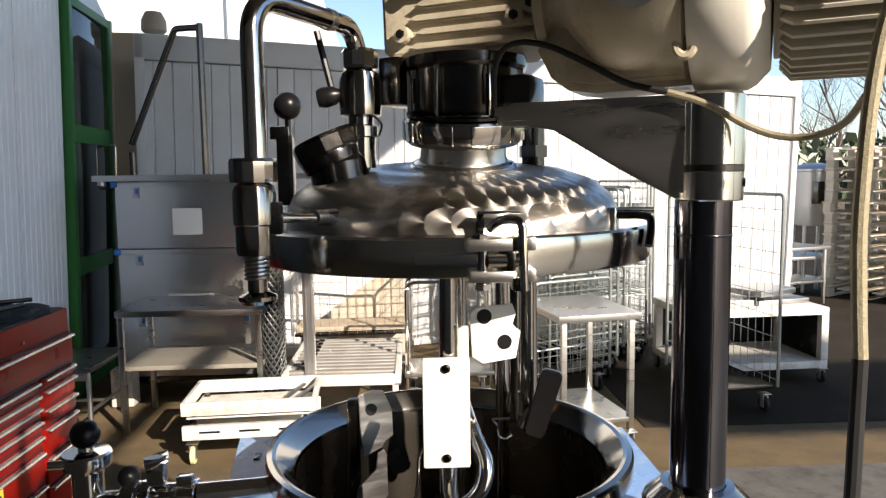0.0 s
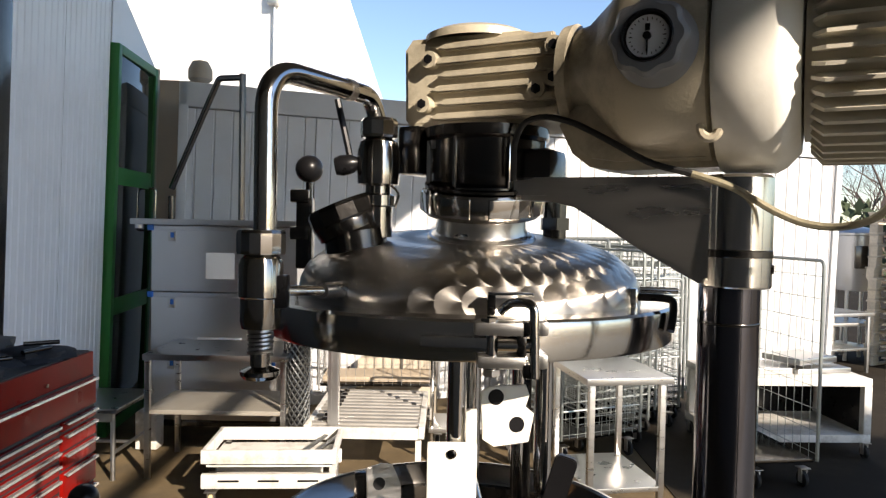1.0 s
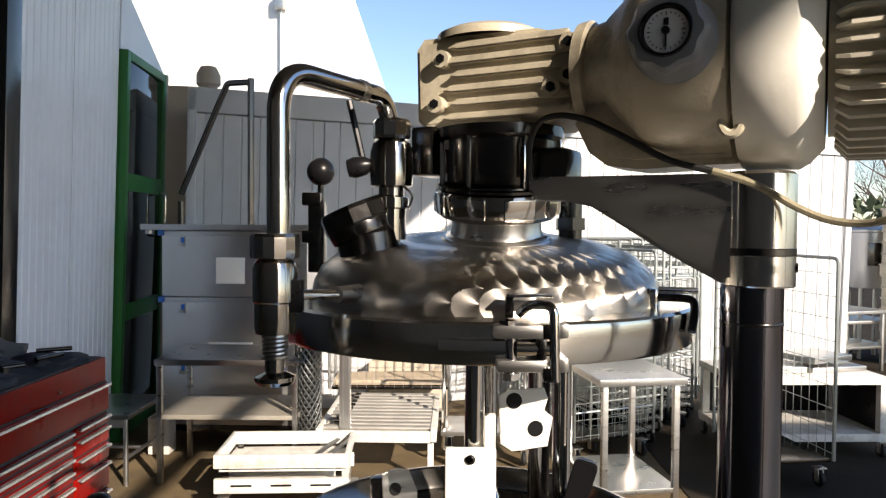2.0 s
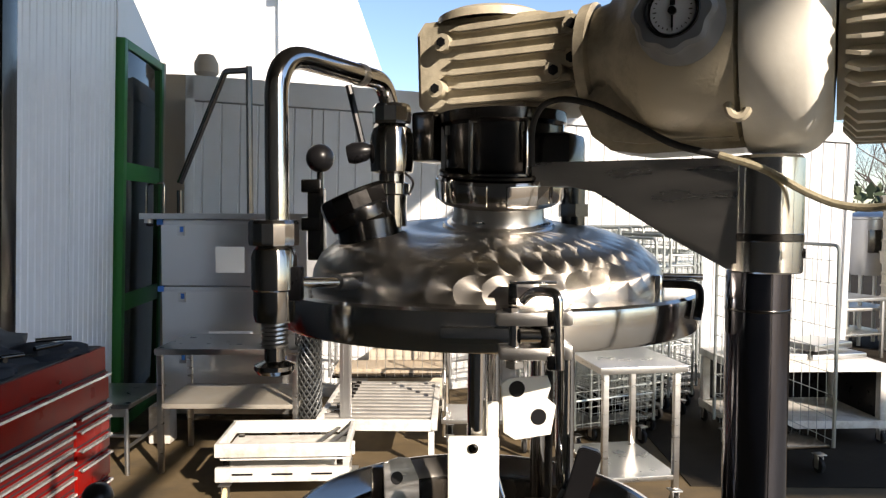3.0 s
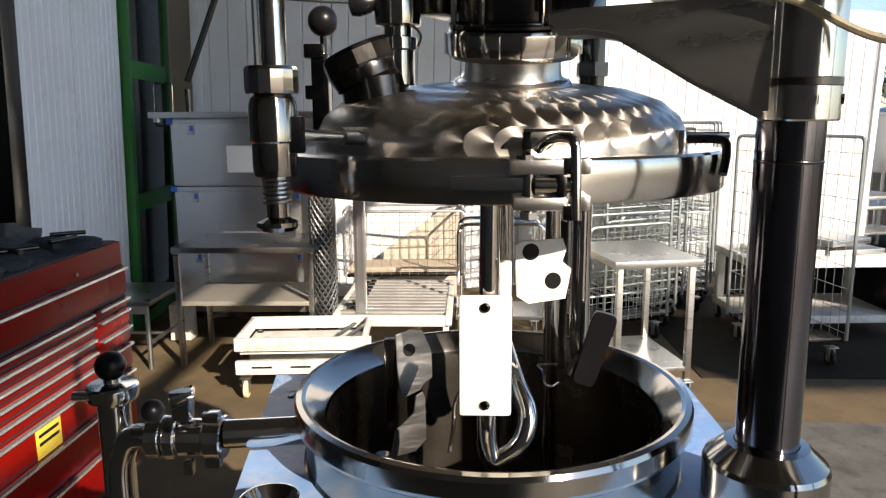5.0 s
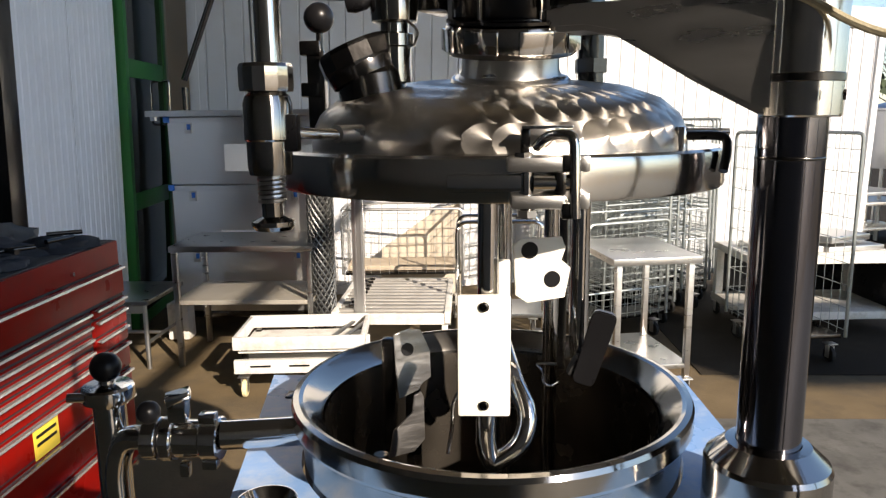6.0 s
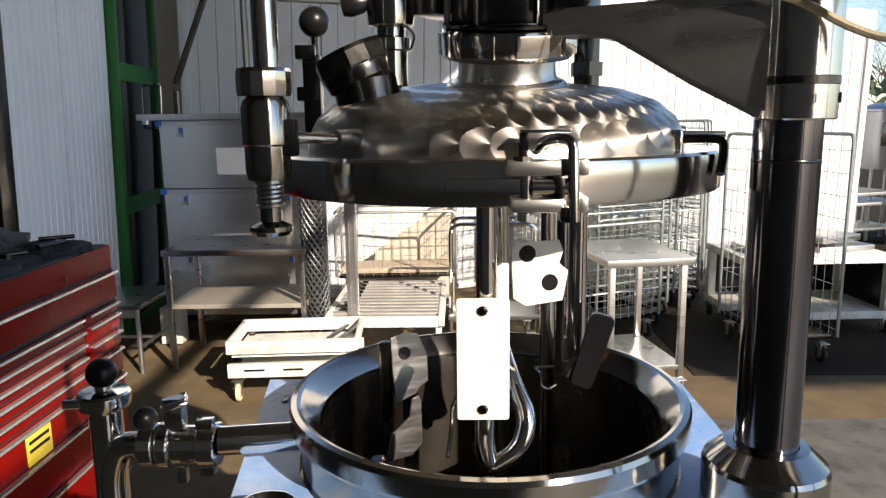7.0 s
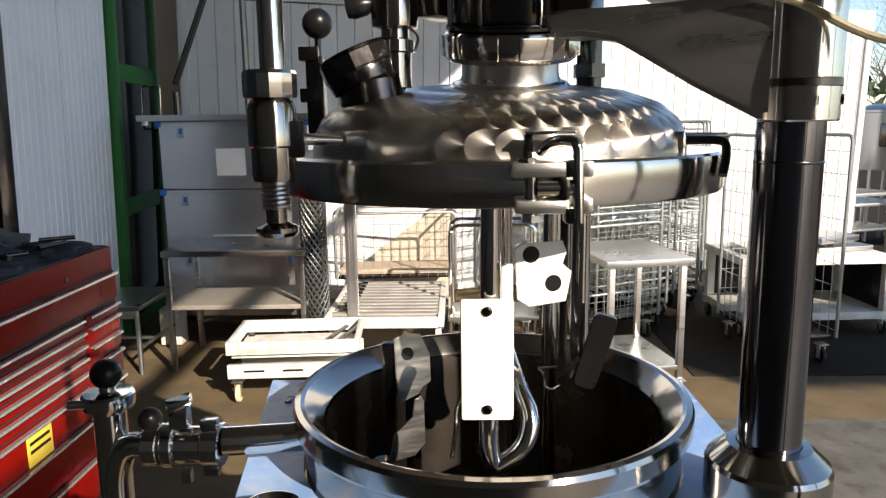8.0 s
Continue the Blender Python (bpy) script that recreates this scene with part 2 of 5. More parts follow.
def add_lathe(bm, rows, seg=48, m=None, closed=False):
    """rows: (radius, height) from one end to the other."""
    rings = []
    mm = m or Matrix()
    for r, z in rows:
        if r < 1e-5:
            rings.append([bm.verts.new(mm @ Vector((0, 0, z)))])
        else:
            rings.append([bm.verts.new(mm @ Vector((r * math.cos(2 * math.pi * k / seg), r * math.sin(2 * math.pi * k / seg), z))) for k in range(seg)])
    pairs = list(zip(rings, rings[1:])) + ([(rings[-1], rings[0])] if closed else [])
    for a, b in pairs:
        for k in range(seg):
            j = (k + 1) % seg
            if len(a) == 1 and len(b) == 1:
                continue
            if len(a) == 1:
                bm.faces.new((a[0], b[j], b[k]))
            elif len(b) == 1:
                bm.faces.new((a[k], a[j], b[0]))
            else:
                bm.faces.new((a[k], a[j], b[j], b[k]))
    return rings


def rounded(points, radius, steps=6):
    """A path through points whose corners are rounded."""
    pts = [Vector(p) for p in points]
    out = [pts[0]]
    for a, b, c in zip(pts, pts[1:], pts[2:]):
        r = min(radius, (a - b).length * 0.49, (c - b).length * 0.49)
        p, q = b + (a - b).normalized() * r, b + (c - b).normalized() * r
        for k in range(steps + 1):
            t = k / steps
            out.append((1 - t) ** 2 * p + 2 * t * (1 - t) * b + t * t * q)
    out.append(pts[-1])
    return out


def add_tube(bm, path, r, seg=12, caps=True):
    path = [Vector(p) for p in path]
    rings = []
    up = None
    for i, p in enumerate(path):
        d = (path[min(i + 1, len(path) - 1)] - path[max(i - 1, 0)]).normalized()
        if up is None:
            up = d.orthogonal().normalized()
        up = (up - d * up.dot(d)).normalized()
        side = d.cross(up)
        rr = r[i] if isinstance(r, (list, tuple)) else r
        rings.append([bm.verts.new(p + rr * (math.cos(2 * math.pi * k / seg) * up + math.sin(2 * math.pi * k / seg) * side)) for k in range(seg)])
    for a, b in zip(rings, rings[1:]):
        for k in range(seg):
            j = (k + 1) % seg
            bm.faces.new((a[k], a[j], b[j], b[k]))
    if caps:
        bm.faces.new(rings[0][::-1])
        bm.faces.new(rings[-1])
    return bm


def add_prism(bm, outline, y0, y1, bevel=0.0, m=None):
    """An outline in x and z, drawn out from y0 to y1."""
    lo = [bm.verts.new((x, y0, z)) for x, z in outline]
    hi = [bm.verts.new((x, y1, z)) for x, z in outline]
    n = len(outline)
    fs = [bm.faces.new(lo[::-1]), bm.faces.new(hi)]
    for k in range(n):
        j = (k + 1) % n
        fs.append(bm.faces.new((lo[k], lo[j], hi[j], hi[k])))
    vs = lo + hi
    bmesh.ops.recalc_face_normals(bm, faces=fs)
    if bevel:
        es = list({e for f in fs[:2] for e in f.edges})
        out = bmesh.ops.bevel(bm, geom=es, offset=bevel, segments=2, affect="EDGES")
        vs = list({v for f in out["faces"] for v in f.verts} | {v for v in vs if v.is_valid})
    if m is not None:
        bmesh.ops.transform(bm, matrix=m, verts=vs)
    return vs


def link_mesh(name, bm, material, limit=32):
    bmesh.ops.recalc_face_normals(bm, faces=bm.faces)
    sharp(bm, limit)
    me = bpy.data.meshes.new(name)
    bm.to_mesh(me)
    bm.free()
    me.materials.append(material)
    return new(name, me)


def part(name, bm, material, parent, label="", limit=32):
    ob = link_mesh(name, bm, material, limit)
    ob.parent = parent
    return tagged(ob, label)


def thing(name, m, label, category, group="", kind=""):
    ob = new(name)
    ob.empty_display_size = 0.1
    ob.matrix_world = m
    return tagged(ob, label, category, group, kind)


def structure(name, bm, material, label, category="wall", limit=32):
    return tagged(link_mesh(name, bm, material, limit), label, category, "", "structure")


def B():
    return bmesh.new()


def box_part(name, c, s, material, parent, bevel=0.004, label="", m=None):
    bm = B()
    add_box(bm, c, s, bevel, m)
    return part(name, bm, material, parent, label)


def cyl_part(name, p, q, r, material, parent, label="", r1=None, seg=20):
    bm = B()
    add_cyl(bm, p, q, r, r1, seg)
    return part(name, bm, material, parent, label)


def lathe_part(name, rows, material, parent, label="", seg=48, m=None, limit=32):
    bm = B()
    add_lathe(bm, rows, seg, m)
    return part(name, bm, material, parent, label, limit)


def tube_part(name, path, r, material, parent, label="", seg=12):
    bm = B()
    add_tube(bm, path, r, seg)
    return part(name, bm, material, parent, label)



# ---- ground and buildings ----
def ground_sheet():
    bm = B()
    bmesh.ops.create_grid(bm, x_segments=60, y_segments=60, size=400)
    return structure("ground", bm, ASPHALT, "brown worn asphalt yard with stains and patches", "ground")


ground_sheet()
bm = B()
add_box(bm, (4.6, 0.9, 0.004), (8.0, 6.6, 0.012), 0.003)
structure("pavement", bm, CONCRETE, "grey worn concrete slab under the machine", "pavement")


# Road surface whose dark colour also paints the shade lying on it
bm = B()
add_box(bm, (31.7, 14.9, 0.003), (60.0, 20.0, 0.008), 0.002)
structure("road", bm, ROAD, "asphalt road beside the yard, shade put into its colour", "road")


def ribbed_outline(length, pitch, rib, depth):
    """Plan outline of ribbed sheeting along x: shallow grooves at a steady pitch."""
    pts = []
    x = 0.0
    while x < length - 1e-6:
        pts += [(x, 0), (x + rib, 0), (x + rib + 0.006, depth), (x + rib + 0.014, depth), (x + rib + 0.02, 0)]
        x += pitch
    pts = [p for p in pts if p[0] < length] + [(length, 0)]
    return pts


def ribbed_panel(name, length, height, pitch, depth, thick, material, parent, label=""):
    bm = B()
    pts = ribbed_outline(length, pitch, pitch - 0.03, depth)
    lo = [bm.verts.new((x, y, 0)) for x, y in pts] + [bm.verts.new((length, thick, 0)), bm.verts.new((0, thick, 0))]
    hi = [bm.verts.new((v.co.x, v.co.y, height)) for v in lo]
    n = len(lo)
    for k in range(n):
        j = (k + 1) % n
        bm.faces.new((lo[k], lo[j], hi[j], hi[k]))
    bm.faces.new(hi)
    bm.faces.new(lo[::-1])
    return part(name, bm, material, parent, label, 20)


# panelled building with the green glazed door, standing along the yard
WALL_YAW = 6.0
DOOR_TOP = 3.085
hall = thing("panel_building", pose(-2.50, 5.92, 0, 0, 1.8, 0) @ pose(0, 0, 0, 0, 0, WALL_YAW + 90), "white ribbed metal panel building with a green door", "building", kind="structure")
for k in range(2):
    w = 0.80
    bm_ob = ribbed_panel("wall_panel", w - 0.008, 4.6, 0.086, 0.006, 0.08, PANEL, hall)
    bm_ob.matrix_local = pose(-0.02 - w * (k + 1), 0, 0)
for k in range(3):
    box_part("seam_strip", (-0.024 - 0.8 * k, 0.012, 2.3), (0.012, 0.02, 4.58), DARK_STEEL, hall, 0.001, "dark joint between wall panels")
box_part("wall_end", (1.075, 0.9, 1.55), (0.05, 1.9, 3.1), RENDERED, hall, 0.004, "beige rendered end wall")
bm = B()
add_prism(bm, [(0.0, DOOR_TOP), (1.05, DOOR_TOP), (1.10, DOOR_TOP + 0.04), (0.0, 3.62)], 0.0, 0.08, 0.002)
part("wall_panel", bm, PANEL, hall)
box_part("corner_post", (-1.70, 0.10, 2.3), (0.16, 0.30, 4.6), DARK_STEEL, hall, 0.006, "dark steel door post")
# Solid dark sheet paints the shade inside the opening
box_part("opening_shade", (-3.2, 0.30, 2.3), (2.84, 0.10, 4.6), MAT_SHADE, hall, 0.006, "dark sheet standing in for the shade of an opening")
door = thing("door_1", pose(0, 0, 0), "green framed glazed door with dark panes", "door", kind="structure")
door.parent = hall
DW, DH = 0.97, 3.08
for nm, c, s in (("door_frame", (0.035, -0.01, DH / 2), (0.07, 0.10, DH)), ("door_frame", (DW + 0.01, -0.01, DH / 2), (0.07, 0.10, DH)),
                 ("door_frame", (DW / 2 + 0.0225, -0.011, DH - 0.035), (DW - 0.095, 0.10, 0.07)), ("door_rail", (DW / 2 + 0.0225, -0.006, 2.06), (DW - 0.095, 0.09, 0.14)),
                 ("door_rail", (DW / 2 + 0.0225, -0.006, 1.02), (DW - 0.095, 0.09, 0.14)), ("door_rail", (DW / 2 + 0.0225, -0.006, 0.05), (DW - 0.095, 0.09, 0.1))):
    box_part(nm, c, s, GREEN, door, 0.006)
for z0, z1 in ((0.1, 0.95), (1.09, 1.99), (2.13, DH - 0.07)):
    box_part("pane", (DW / 2 + 0.0225, -0.038, (z0 + z1) / 2), (DW - 0.10, 0.012, z1 - z0), PANE, door, 0.001)
tube_part("door_handle", rounded([(DW - 0.08, -0.05, 1.62), (DW - 0.08, -0.11, 1.62), (DW - 0.08, -0.11, 2.0), (DW - 0.08, -0.05, 2.0)], 0.03), 0.012, STEEL, door)

# plastered building past the door
bm = B()
add_box(bm, (0, 0, 1.6), (1.6, 2.2, 3.2), 0.02)
b2 = structure("building_wall", bm, RENDERED, "beige rendered building wall", "wall")
b2.matrix_world = pose(-3.3, 9.0, 0, 0, 1.4, 3)

# container behind the goods
CONT_YAW = 16.0
CL, CH, CD = 7.25, 2.95, 2.4
cont = thing("container", pose(-2.26, 6.75, 0, 0, 1.4, 0) @ pose(0, 0, 0, 0, 0, CONT_YAW), "white ribbed steel storage container with a flat roof", "container", kind="structure")
for k in range(6):
    w = CL / 6
    p = ribbed_panel("side_panel", w - 0.01, CH - 0.35, 0.16, 0.012, 0.05, CONTAINER, cont)
    p.matrix_local = pose(w * k + 0.005, 0, 0.12)
box_part("body", (CL / 2, CD / 2 + 0.06, CH / 2), (CL - 0.02, CD, CH - 0.04), CONTAINER, cont, 0.01)
box_part("top_rail", (CL / 2, CD / 2, CH - 0.11), (CL, CD + 0.06, 0.22), CONTAINER, cont, 0.012)
box_part("bottom_rail", (CL / 2, CD / 2, 0.06), (CL, CD + 0.04, 0.12), CONTAINER, cont, 0.012)
box_part("corner_post", (0.04, 0.0, CH / 2), (0.08, 0.06, CH - 0.03), CONTAINER, cont, 0.008)
box_part("corner_post", (CL - 0.04, 0.0, CH / 2), (0.08, 0.06, CH - 0.03), CONTAINER, cont, 0.008)

# angled steel bracket before the container
brk = thing("support_bracket", pose(-1.5, 6.3, 0), "grey steel post with a slanted brace", "bracket")
bm = B()
add_tube(bm, [(0, 0, 0), (0.0, 0, 2.93)], 0.028, 8)
part("post", bm, DARK_STEEL, brk)
tube_part("brace", rounded([(-0.62, 0.1, 1.98), (-0.21, 0.05, 2.9), (0, 0, 2.9)], 0.03), 0.026, DARK_STEEL, brk)
tube_part("lower_brace", [(-0.62, 0.1, 0.0), (-0.62, 0.1, 1.92)], 0.026, DARK_STEEL, brk)

# white gabled hall far behind
hall2 = thing("white_hall", pose(-12.6, 24, 0, 0, 0, -6), "large white hall with a sloped roof edge", "building", kind="structure")
bm = B()
add_prism(bm, [(-14, 0), (9.2, 0), (9.35, 5.0), (6.0, 14.5), (-14, 14.5)], 0, 12)
part("wall", bm, WHITEWALL, hall2)
tube_part("downpipe", [(7.3, -0.1, 0), (7.3, -0.1, 9.4)], 0.06, STEEL_DULL, hall2)
box_part("wall_lamp", (7.3, -0.2, 8.75), (0.34, 0.3, 0.5), STEEL_DULL, hall2, 0.05)
lamp = thing("rooftop_lamp", pose(-2.35, 7.75, 2.9), "round weathered lamp on the container roof", "lamp")
lathe_part("housing", [(0.0, 0.46), (0.08, 0.44), (0.12, 0.36), (0.12, 0.26), (0.05, 0.2), (0.05, 0.0), (0, 0)], RENDERED, lamp, seg=16)

# ---- the mixing machine ----
AX, AY = 0.233, 1.487
YAW = -27.8
mixer = thing("mixing_vessel_machine", pose(AX, AY, 0), "stainless steel mixing vessel with raised lid, agitator and gear motor", "mixing machine")
DRIVE = pose(0, 0, 0, 0, 0, YAW)


def loc(x, y, z):
    """World place to the machine's own frame."""
    return Vector((x - AX, y - AY, z))


# frame and table plate
frame_part = box_part("base_frame", (-0.01, -0.02, 0.29), (0.60, 0.50, 0.58), DARK_STEEL, mixer, 0.01, "dark enclosed steel base frame")
bm = B()
SEG = 64
ring_lo, ring_hi, out_lo, out_hi = [], [], [], []
for k in range(SEG):
    a = 2 * math.pi * (k + 0.5) / SEG
    c, sn = math.cos(a), math.sin(a)
    f = min(0.365 / max(abs(c), 1e-6), 0.315 / max(abs(sn), 1e-6))
    for cx, cy in ((0.365, 0.315), (-0.365, 0.315), (-0.365, -0.315), (0.365, -0.315)):
        near = abs((a - math.atan2(cy, cx) + math.pi) % (2 * math.pi) - math.pi) < math.pi / SEG
        if near:
            f = math.hypot(cx, cy)
            c_out, s_out = cx / f, cy / f
            break
        c_out, s_out = c, sn
    for lst, r, z in ((ring_lo, 0.288, 1.1275), (ring_hi, 0.288, 1.1525), (out_lo, f, 1.1275), (out_hi, f, 1.1525)):
        outer = lst is out_lo or lst is out_hi
        skew = -0.14 * (r * s_out + 0.17) if outer and r * c_out < -0.36 else 0.0
        lst.append(bm.verts.new((0.01 + r * c_out + skew, -0.02 + r * s_out, z) if outer else (-0.005 + r * c, r * sn, z)))
for k in range(SEG):
    j = (k + 1) % SEG
    for a, b in ((ring_hi, out_hi), (out_hi, out_lo), (out_lo, ring_lo), (ring_lo, ring_hi)):
        bm.faces.new((a[k], a[j], b[j], b[k]))
plate = part("table_plate", bm, BLUE, mixer, "light blue painted table plate")
for k, (x, y) in enumerate(((-0.365, 0.19), (-0.345, 0.04), (0.34, 0.24))):
    box_part("slot", (x, y, 1.1535), (0.012, 0.03, 0.004), DARK_STEEL, plate, 0.001)

# vessel
VX = -0.005
vm = pose(VX, 0, 0)
vessel = lathe_part("vessel", [(0.282, 0.60), (0.284, 1.10), (0.284, 1.205), (0.287, 1.208), (0.287, 1.212), (0.296, 1.214), (0.299, 1.220), (0.299, 1.242), (0.296, 1.2485), (0.288, 1.250),
                               (0.282, 1.248), (0.258, 1.226), (0.254, 1.22), (0.252, 1.20), (0.250, 0.82), (0.235, 0.76), (0.17, 0.71), (0.08, 0.69), (0, 0.685)],
                    STEEL_ROUND, mixer, "polished steel vessel with a broad bevelled rim", 96, vm, 24)
lathe_part("bowl_lining", [(0.2515, 1.215), (0.2495, 1.19), (0.2475, 0.84), (0.232, 0.775), (0.168, 0.722), (0.08, 0.702), (0, 0.697)], STEEL_BOWL, vessel, "brushed inner bowl, dark reflections put into its colour", 96, vm, 30)
for x in (-0.32, 0.30):
    for y in (-0.27, 0.23):
        box_part("frame_leg", (x, y, 0.5625), (0.05, 0.05, 1.125), BLUE, mixer, 0.004)
lathe_part("jacket_band", [(0.286, 1.04), (0.290, 1.045), (0.290, 1.075), (0.286, 1.08)], STEEL_SATIN, vessel, "", 96, vm)

# column, collar and arm
CX, CY = 0.567 - AX, 1.283 - AY
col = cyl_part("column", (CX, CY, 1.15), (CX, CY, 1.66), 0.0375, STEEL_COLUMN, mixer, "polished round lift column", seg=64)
lathe_part("collar", [(0.075, 1.153), (0.075, 1.226), (0.072, 1.232), (0.050, 1.252), (0.0385, 1.253)], STEEL_ROUND, col, "bevelled collar", 64, pose(CX, CY, 0), 20)
lathe_part("seam_ring", [(0.0376, 1.600), (0.0382, 1.601), (0.0382, 1.603), (0.0376, 1.604)], DARK_STEEL, col, "", 48, pose(CX, CY, 0))
arm_m = DRIVE
cX = Vector((CX, CY, 0)).dot(Vector((math.cos(radians(YAW)), math.sin(radians(YAW)), 0)))
cY = Vector((CX, CY, 0)).dot(Vector((-math.sin(radians(YAW)), math.cos(radians(YAW)), 0)))
bm = B()
add_prism(bm, [(0.10, 1.79), (cX + 0.005, 1.788), (cX + 0.005, 1.652), (cX - 0.035, 1.652), (0.285, 1.69), (0.225, 1.727), (0.19, 1.748), (0.15, 1.757), (0.10, 1.757)], cY - 0.034, cY + 0.034, 0.007)
bmesh.ops.transform(bm, matrix=arm_m, verts=bm.verts)
arm = part("lift_arm", bm, STEEL_SATIN, mixer, "satin steel cantilever arm", 40)
lathe_part("sleeve", [(0.037, 1.648), (0.0425, 1.648), (0.044, 1.65), (0.044, 1.786), (0.040, 1.79), (0, 1.79)], STEEL_RING, arm, "", 64, arm_m @ pose(cX + 0.006, cY, 0), 24)
lathe_part("groove_band", [(0.044, 1.686), (0.0447, 1.687), (0.0447, 1.695), (0.044, 1.696)], DARK_STEEL, arm, "", 48, arm_m @ pose(cX + 0.006, cY, 0))
tube_part("edge_clip", [arm_m @ Vector((cX + 0.045, cY, 1.672)), arm_m @ Vector((cX + 0.052, cY, 1.672))], 0.006, DARK_STEEL, arm)

# lid: dome, clamp flange and its fittings
def lid_part(name, bm, material, label=""):
    bmesh.ops.transform(bm, matrix=pose(-0.005, 0, -1.55), verts=bm.verts)
    return part(name, bm, material, lid, label, 30)


bm = B()
add_lathe(bm, [(0.262, 1.612), (0.305, 1.612), (0.310, 1.609), (0.311, 1.604), (0.311, 1.567), (0.309, 1.563), (0.262, 1.563)], 128, pose(0.005, 0, 0), True)
bmesh.ops.transform(bm, matrix=pose(-0.005, 0, -1.55), verts=bm.verts)
lid = part("lid", bm, STEEL_RING, mixer, "raised steel lid with a deep ring flange", 30)
lid.matrix_local = pose(0.005, 0, 1.55)
bm = B()
add_lathe(bm, [(0.262, 0.042), (0.2622, 0.074), (0.259, 0.092), (0.249, 0.111), (0.226, 0.129), (0.184, 0.143), (0.13, 0.149), (0.08, 0.151), (0.0, 0.152)], 128)
dome = part("dome", bm, STEEL_TURNED, lid, "domed top with circular grinding marks", 60)
dome.matrix_local = pose(0, 0, 0.05) @ pose(0, 0, 0, 6.5, 0, 0) @ pose(0, 0, -0.05)
bm = B()
add_lathe(bm, [(0, 1.57), (0.262, 1.57), (0.262, 1.575), (0, 1.60)], 96, pose(0.0, 0, 0))
lid_part("underside", bm, STEEL_SATIN)

NECK = Matrix.Translation(loc(0.256, 1.472, 1.715)) @ pose(0, 0, 0, 11, 0, 0)
bm = B()
add_lathe(bm, [(0.060, -0.030), (0.079, -0.016), (0.080, -0.011), (0.077, -0.007), (0.0705, -0.004), (0.068, 0.002), (0.067, 0.024)], 64, NECK)
lid_part("neck", bm, STEEL_SATIN, "flared neck of the shaft seal")
bm = B()
add_lathe(bm, [(0.0795, -0.0175), (0.083, -0.016), (0.084, -0.012), (0.0815, -0.0085), (0.0775, -0.008)], 64, NECK)
lid_part("weld_bead", bm, STEEL_SATIN, "rough weld seam round the neck")
bm = B()
add_lathe(bm, [(0.050, 0.023), (0.086, 0.0235), (0.090, 0.027), (0.0915, 0.031), (0.0915, 0.058), (0.089, 0.063), (0.084, 0.065), (0.05, 0.066)], 64, NECK)
lid_part("seal_ring", bm, STEEL_ROUND, "bolted clamp ring")
bm = B()
add_lathe(bm, [(0.082, 0.0645), (0.089, 0.066), (0.089, 0.070), (0.082, 0.0715)], 64, NECK)
lid_part("gasket_lip", bm, DARK_STEEL)
for k in range(8):
    a = 2 * math.pi * k / 8 + 0.3
    bm = B()
    add_box(bm, (0.090 * math.cos(a), 0.090 * math.sin(a), 0.0445), (0.006, 0.046, 0.029), 0.001, pose(0, 0, 0, 0, 0, math.degrees(a)))
    bmesh.ops.transform(bm, matrix=NECK, verts=bm.verts)
    lid_part("ring_pad", bm, STEEL)

# lantern housing between seal and gearbox
LX = 0.262 - AX
lant = lathe_part("lantern", [(0.07, 1.764), (0.085, 1.765), (0.088, 1.770), (0.088, 1.862), (0.07, 1.868)], DARK_STEEL, mixer, "dark open lantern housing with steel pillars", 32, pose(LX, 0, 0))
for k in range(7):
    a = 2 * math.pi * k / 7 - 0.35
    bm = B()
    add_box(bm, (LX + 0.088 * math.cos(a), 0.088 * math.sin(a), 1.815), (0.012, 0.007, 0.084), 0.002, pose(0, 0, 0, 0, 0, math.degrees(a)))
    part("pillar", bm, STEEL, lant)
lathe_part("top_ring", [(0.05, 1.848), (0.092, 1.848), (0.097, 1.853), (0.097, 1.868), (0.05, 1.868)], DARK_STEEL, lant, "", 48, pose(LX, 0, 0))
lathe_part("bottom_ring", [(0.05, 1.766), (0.093, 1.766), (0.093, 1.774), (0.05, 1.774)], DARK_STEEL, lant, "", 48, pose(LX, 0, 0))
lathe_part("shaft", [(0.02, 1.76), (0.02, 1.87)], STEEL, lant, "", 24, pose(LX, 0, 0))
for a in (-70, -20, 200):
    bm = B()
    add_cyl(bm, (LX + 0.084 * math.cos(radians(a)), 0.084 * math.sin(radians(a)), 1.835), (LX + 0.084 * math.cos(radians(a)), 0.084 * math.sin(radians(a)), 1.85), 0.009, seg=6)
    part("bolt", bm, STEEL, lant)

box_part("seal_housing", DRIVE @ Vector((-0.075, -0.02, 1.835)), (0.04, 0.07, 0.075), DARK_STEEL, lant, 0.006, "", DRIVE)
box_part("arm_hub", DRIVE @ Vector((0.115, -0.012, 1.795)), (0.08, 0.075, 0.075), DARK_STEEL, lant, 0.012, "", DRIVE)
# gearbox
MZ = 1.937


def drive_part(name, bm, material, parent, label="", limit=32):
    bmesh.ops.transform(bm, matrix=DRIVE, verts=bm.verts)
    return part(name, bm, material, parent, label, limit)


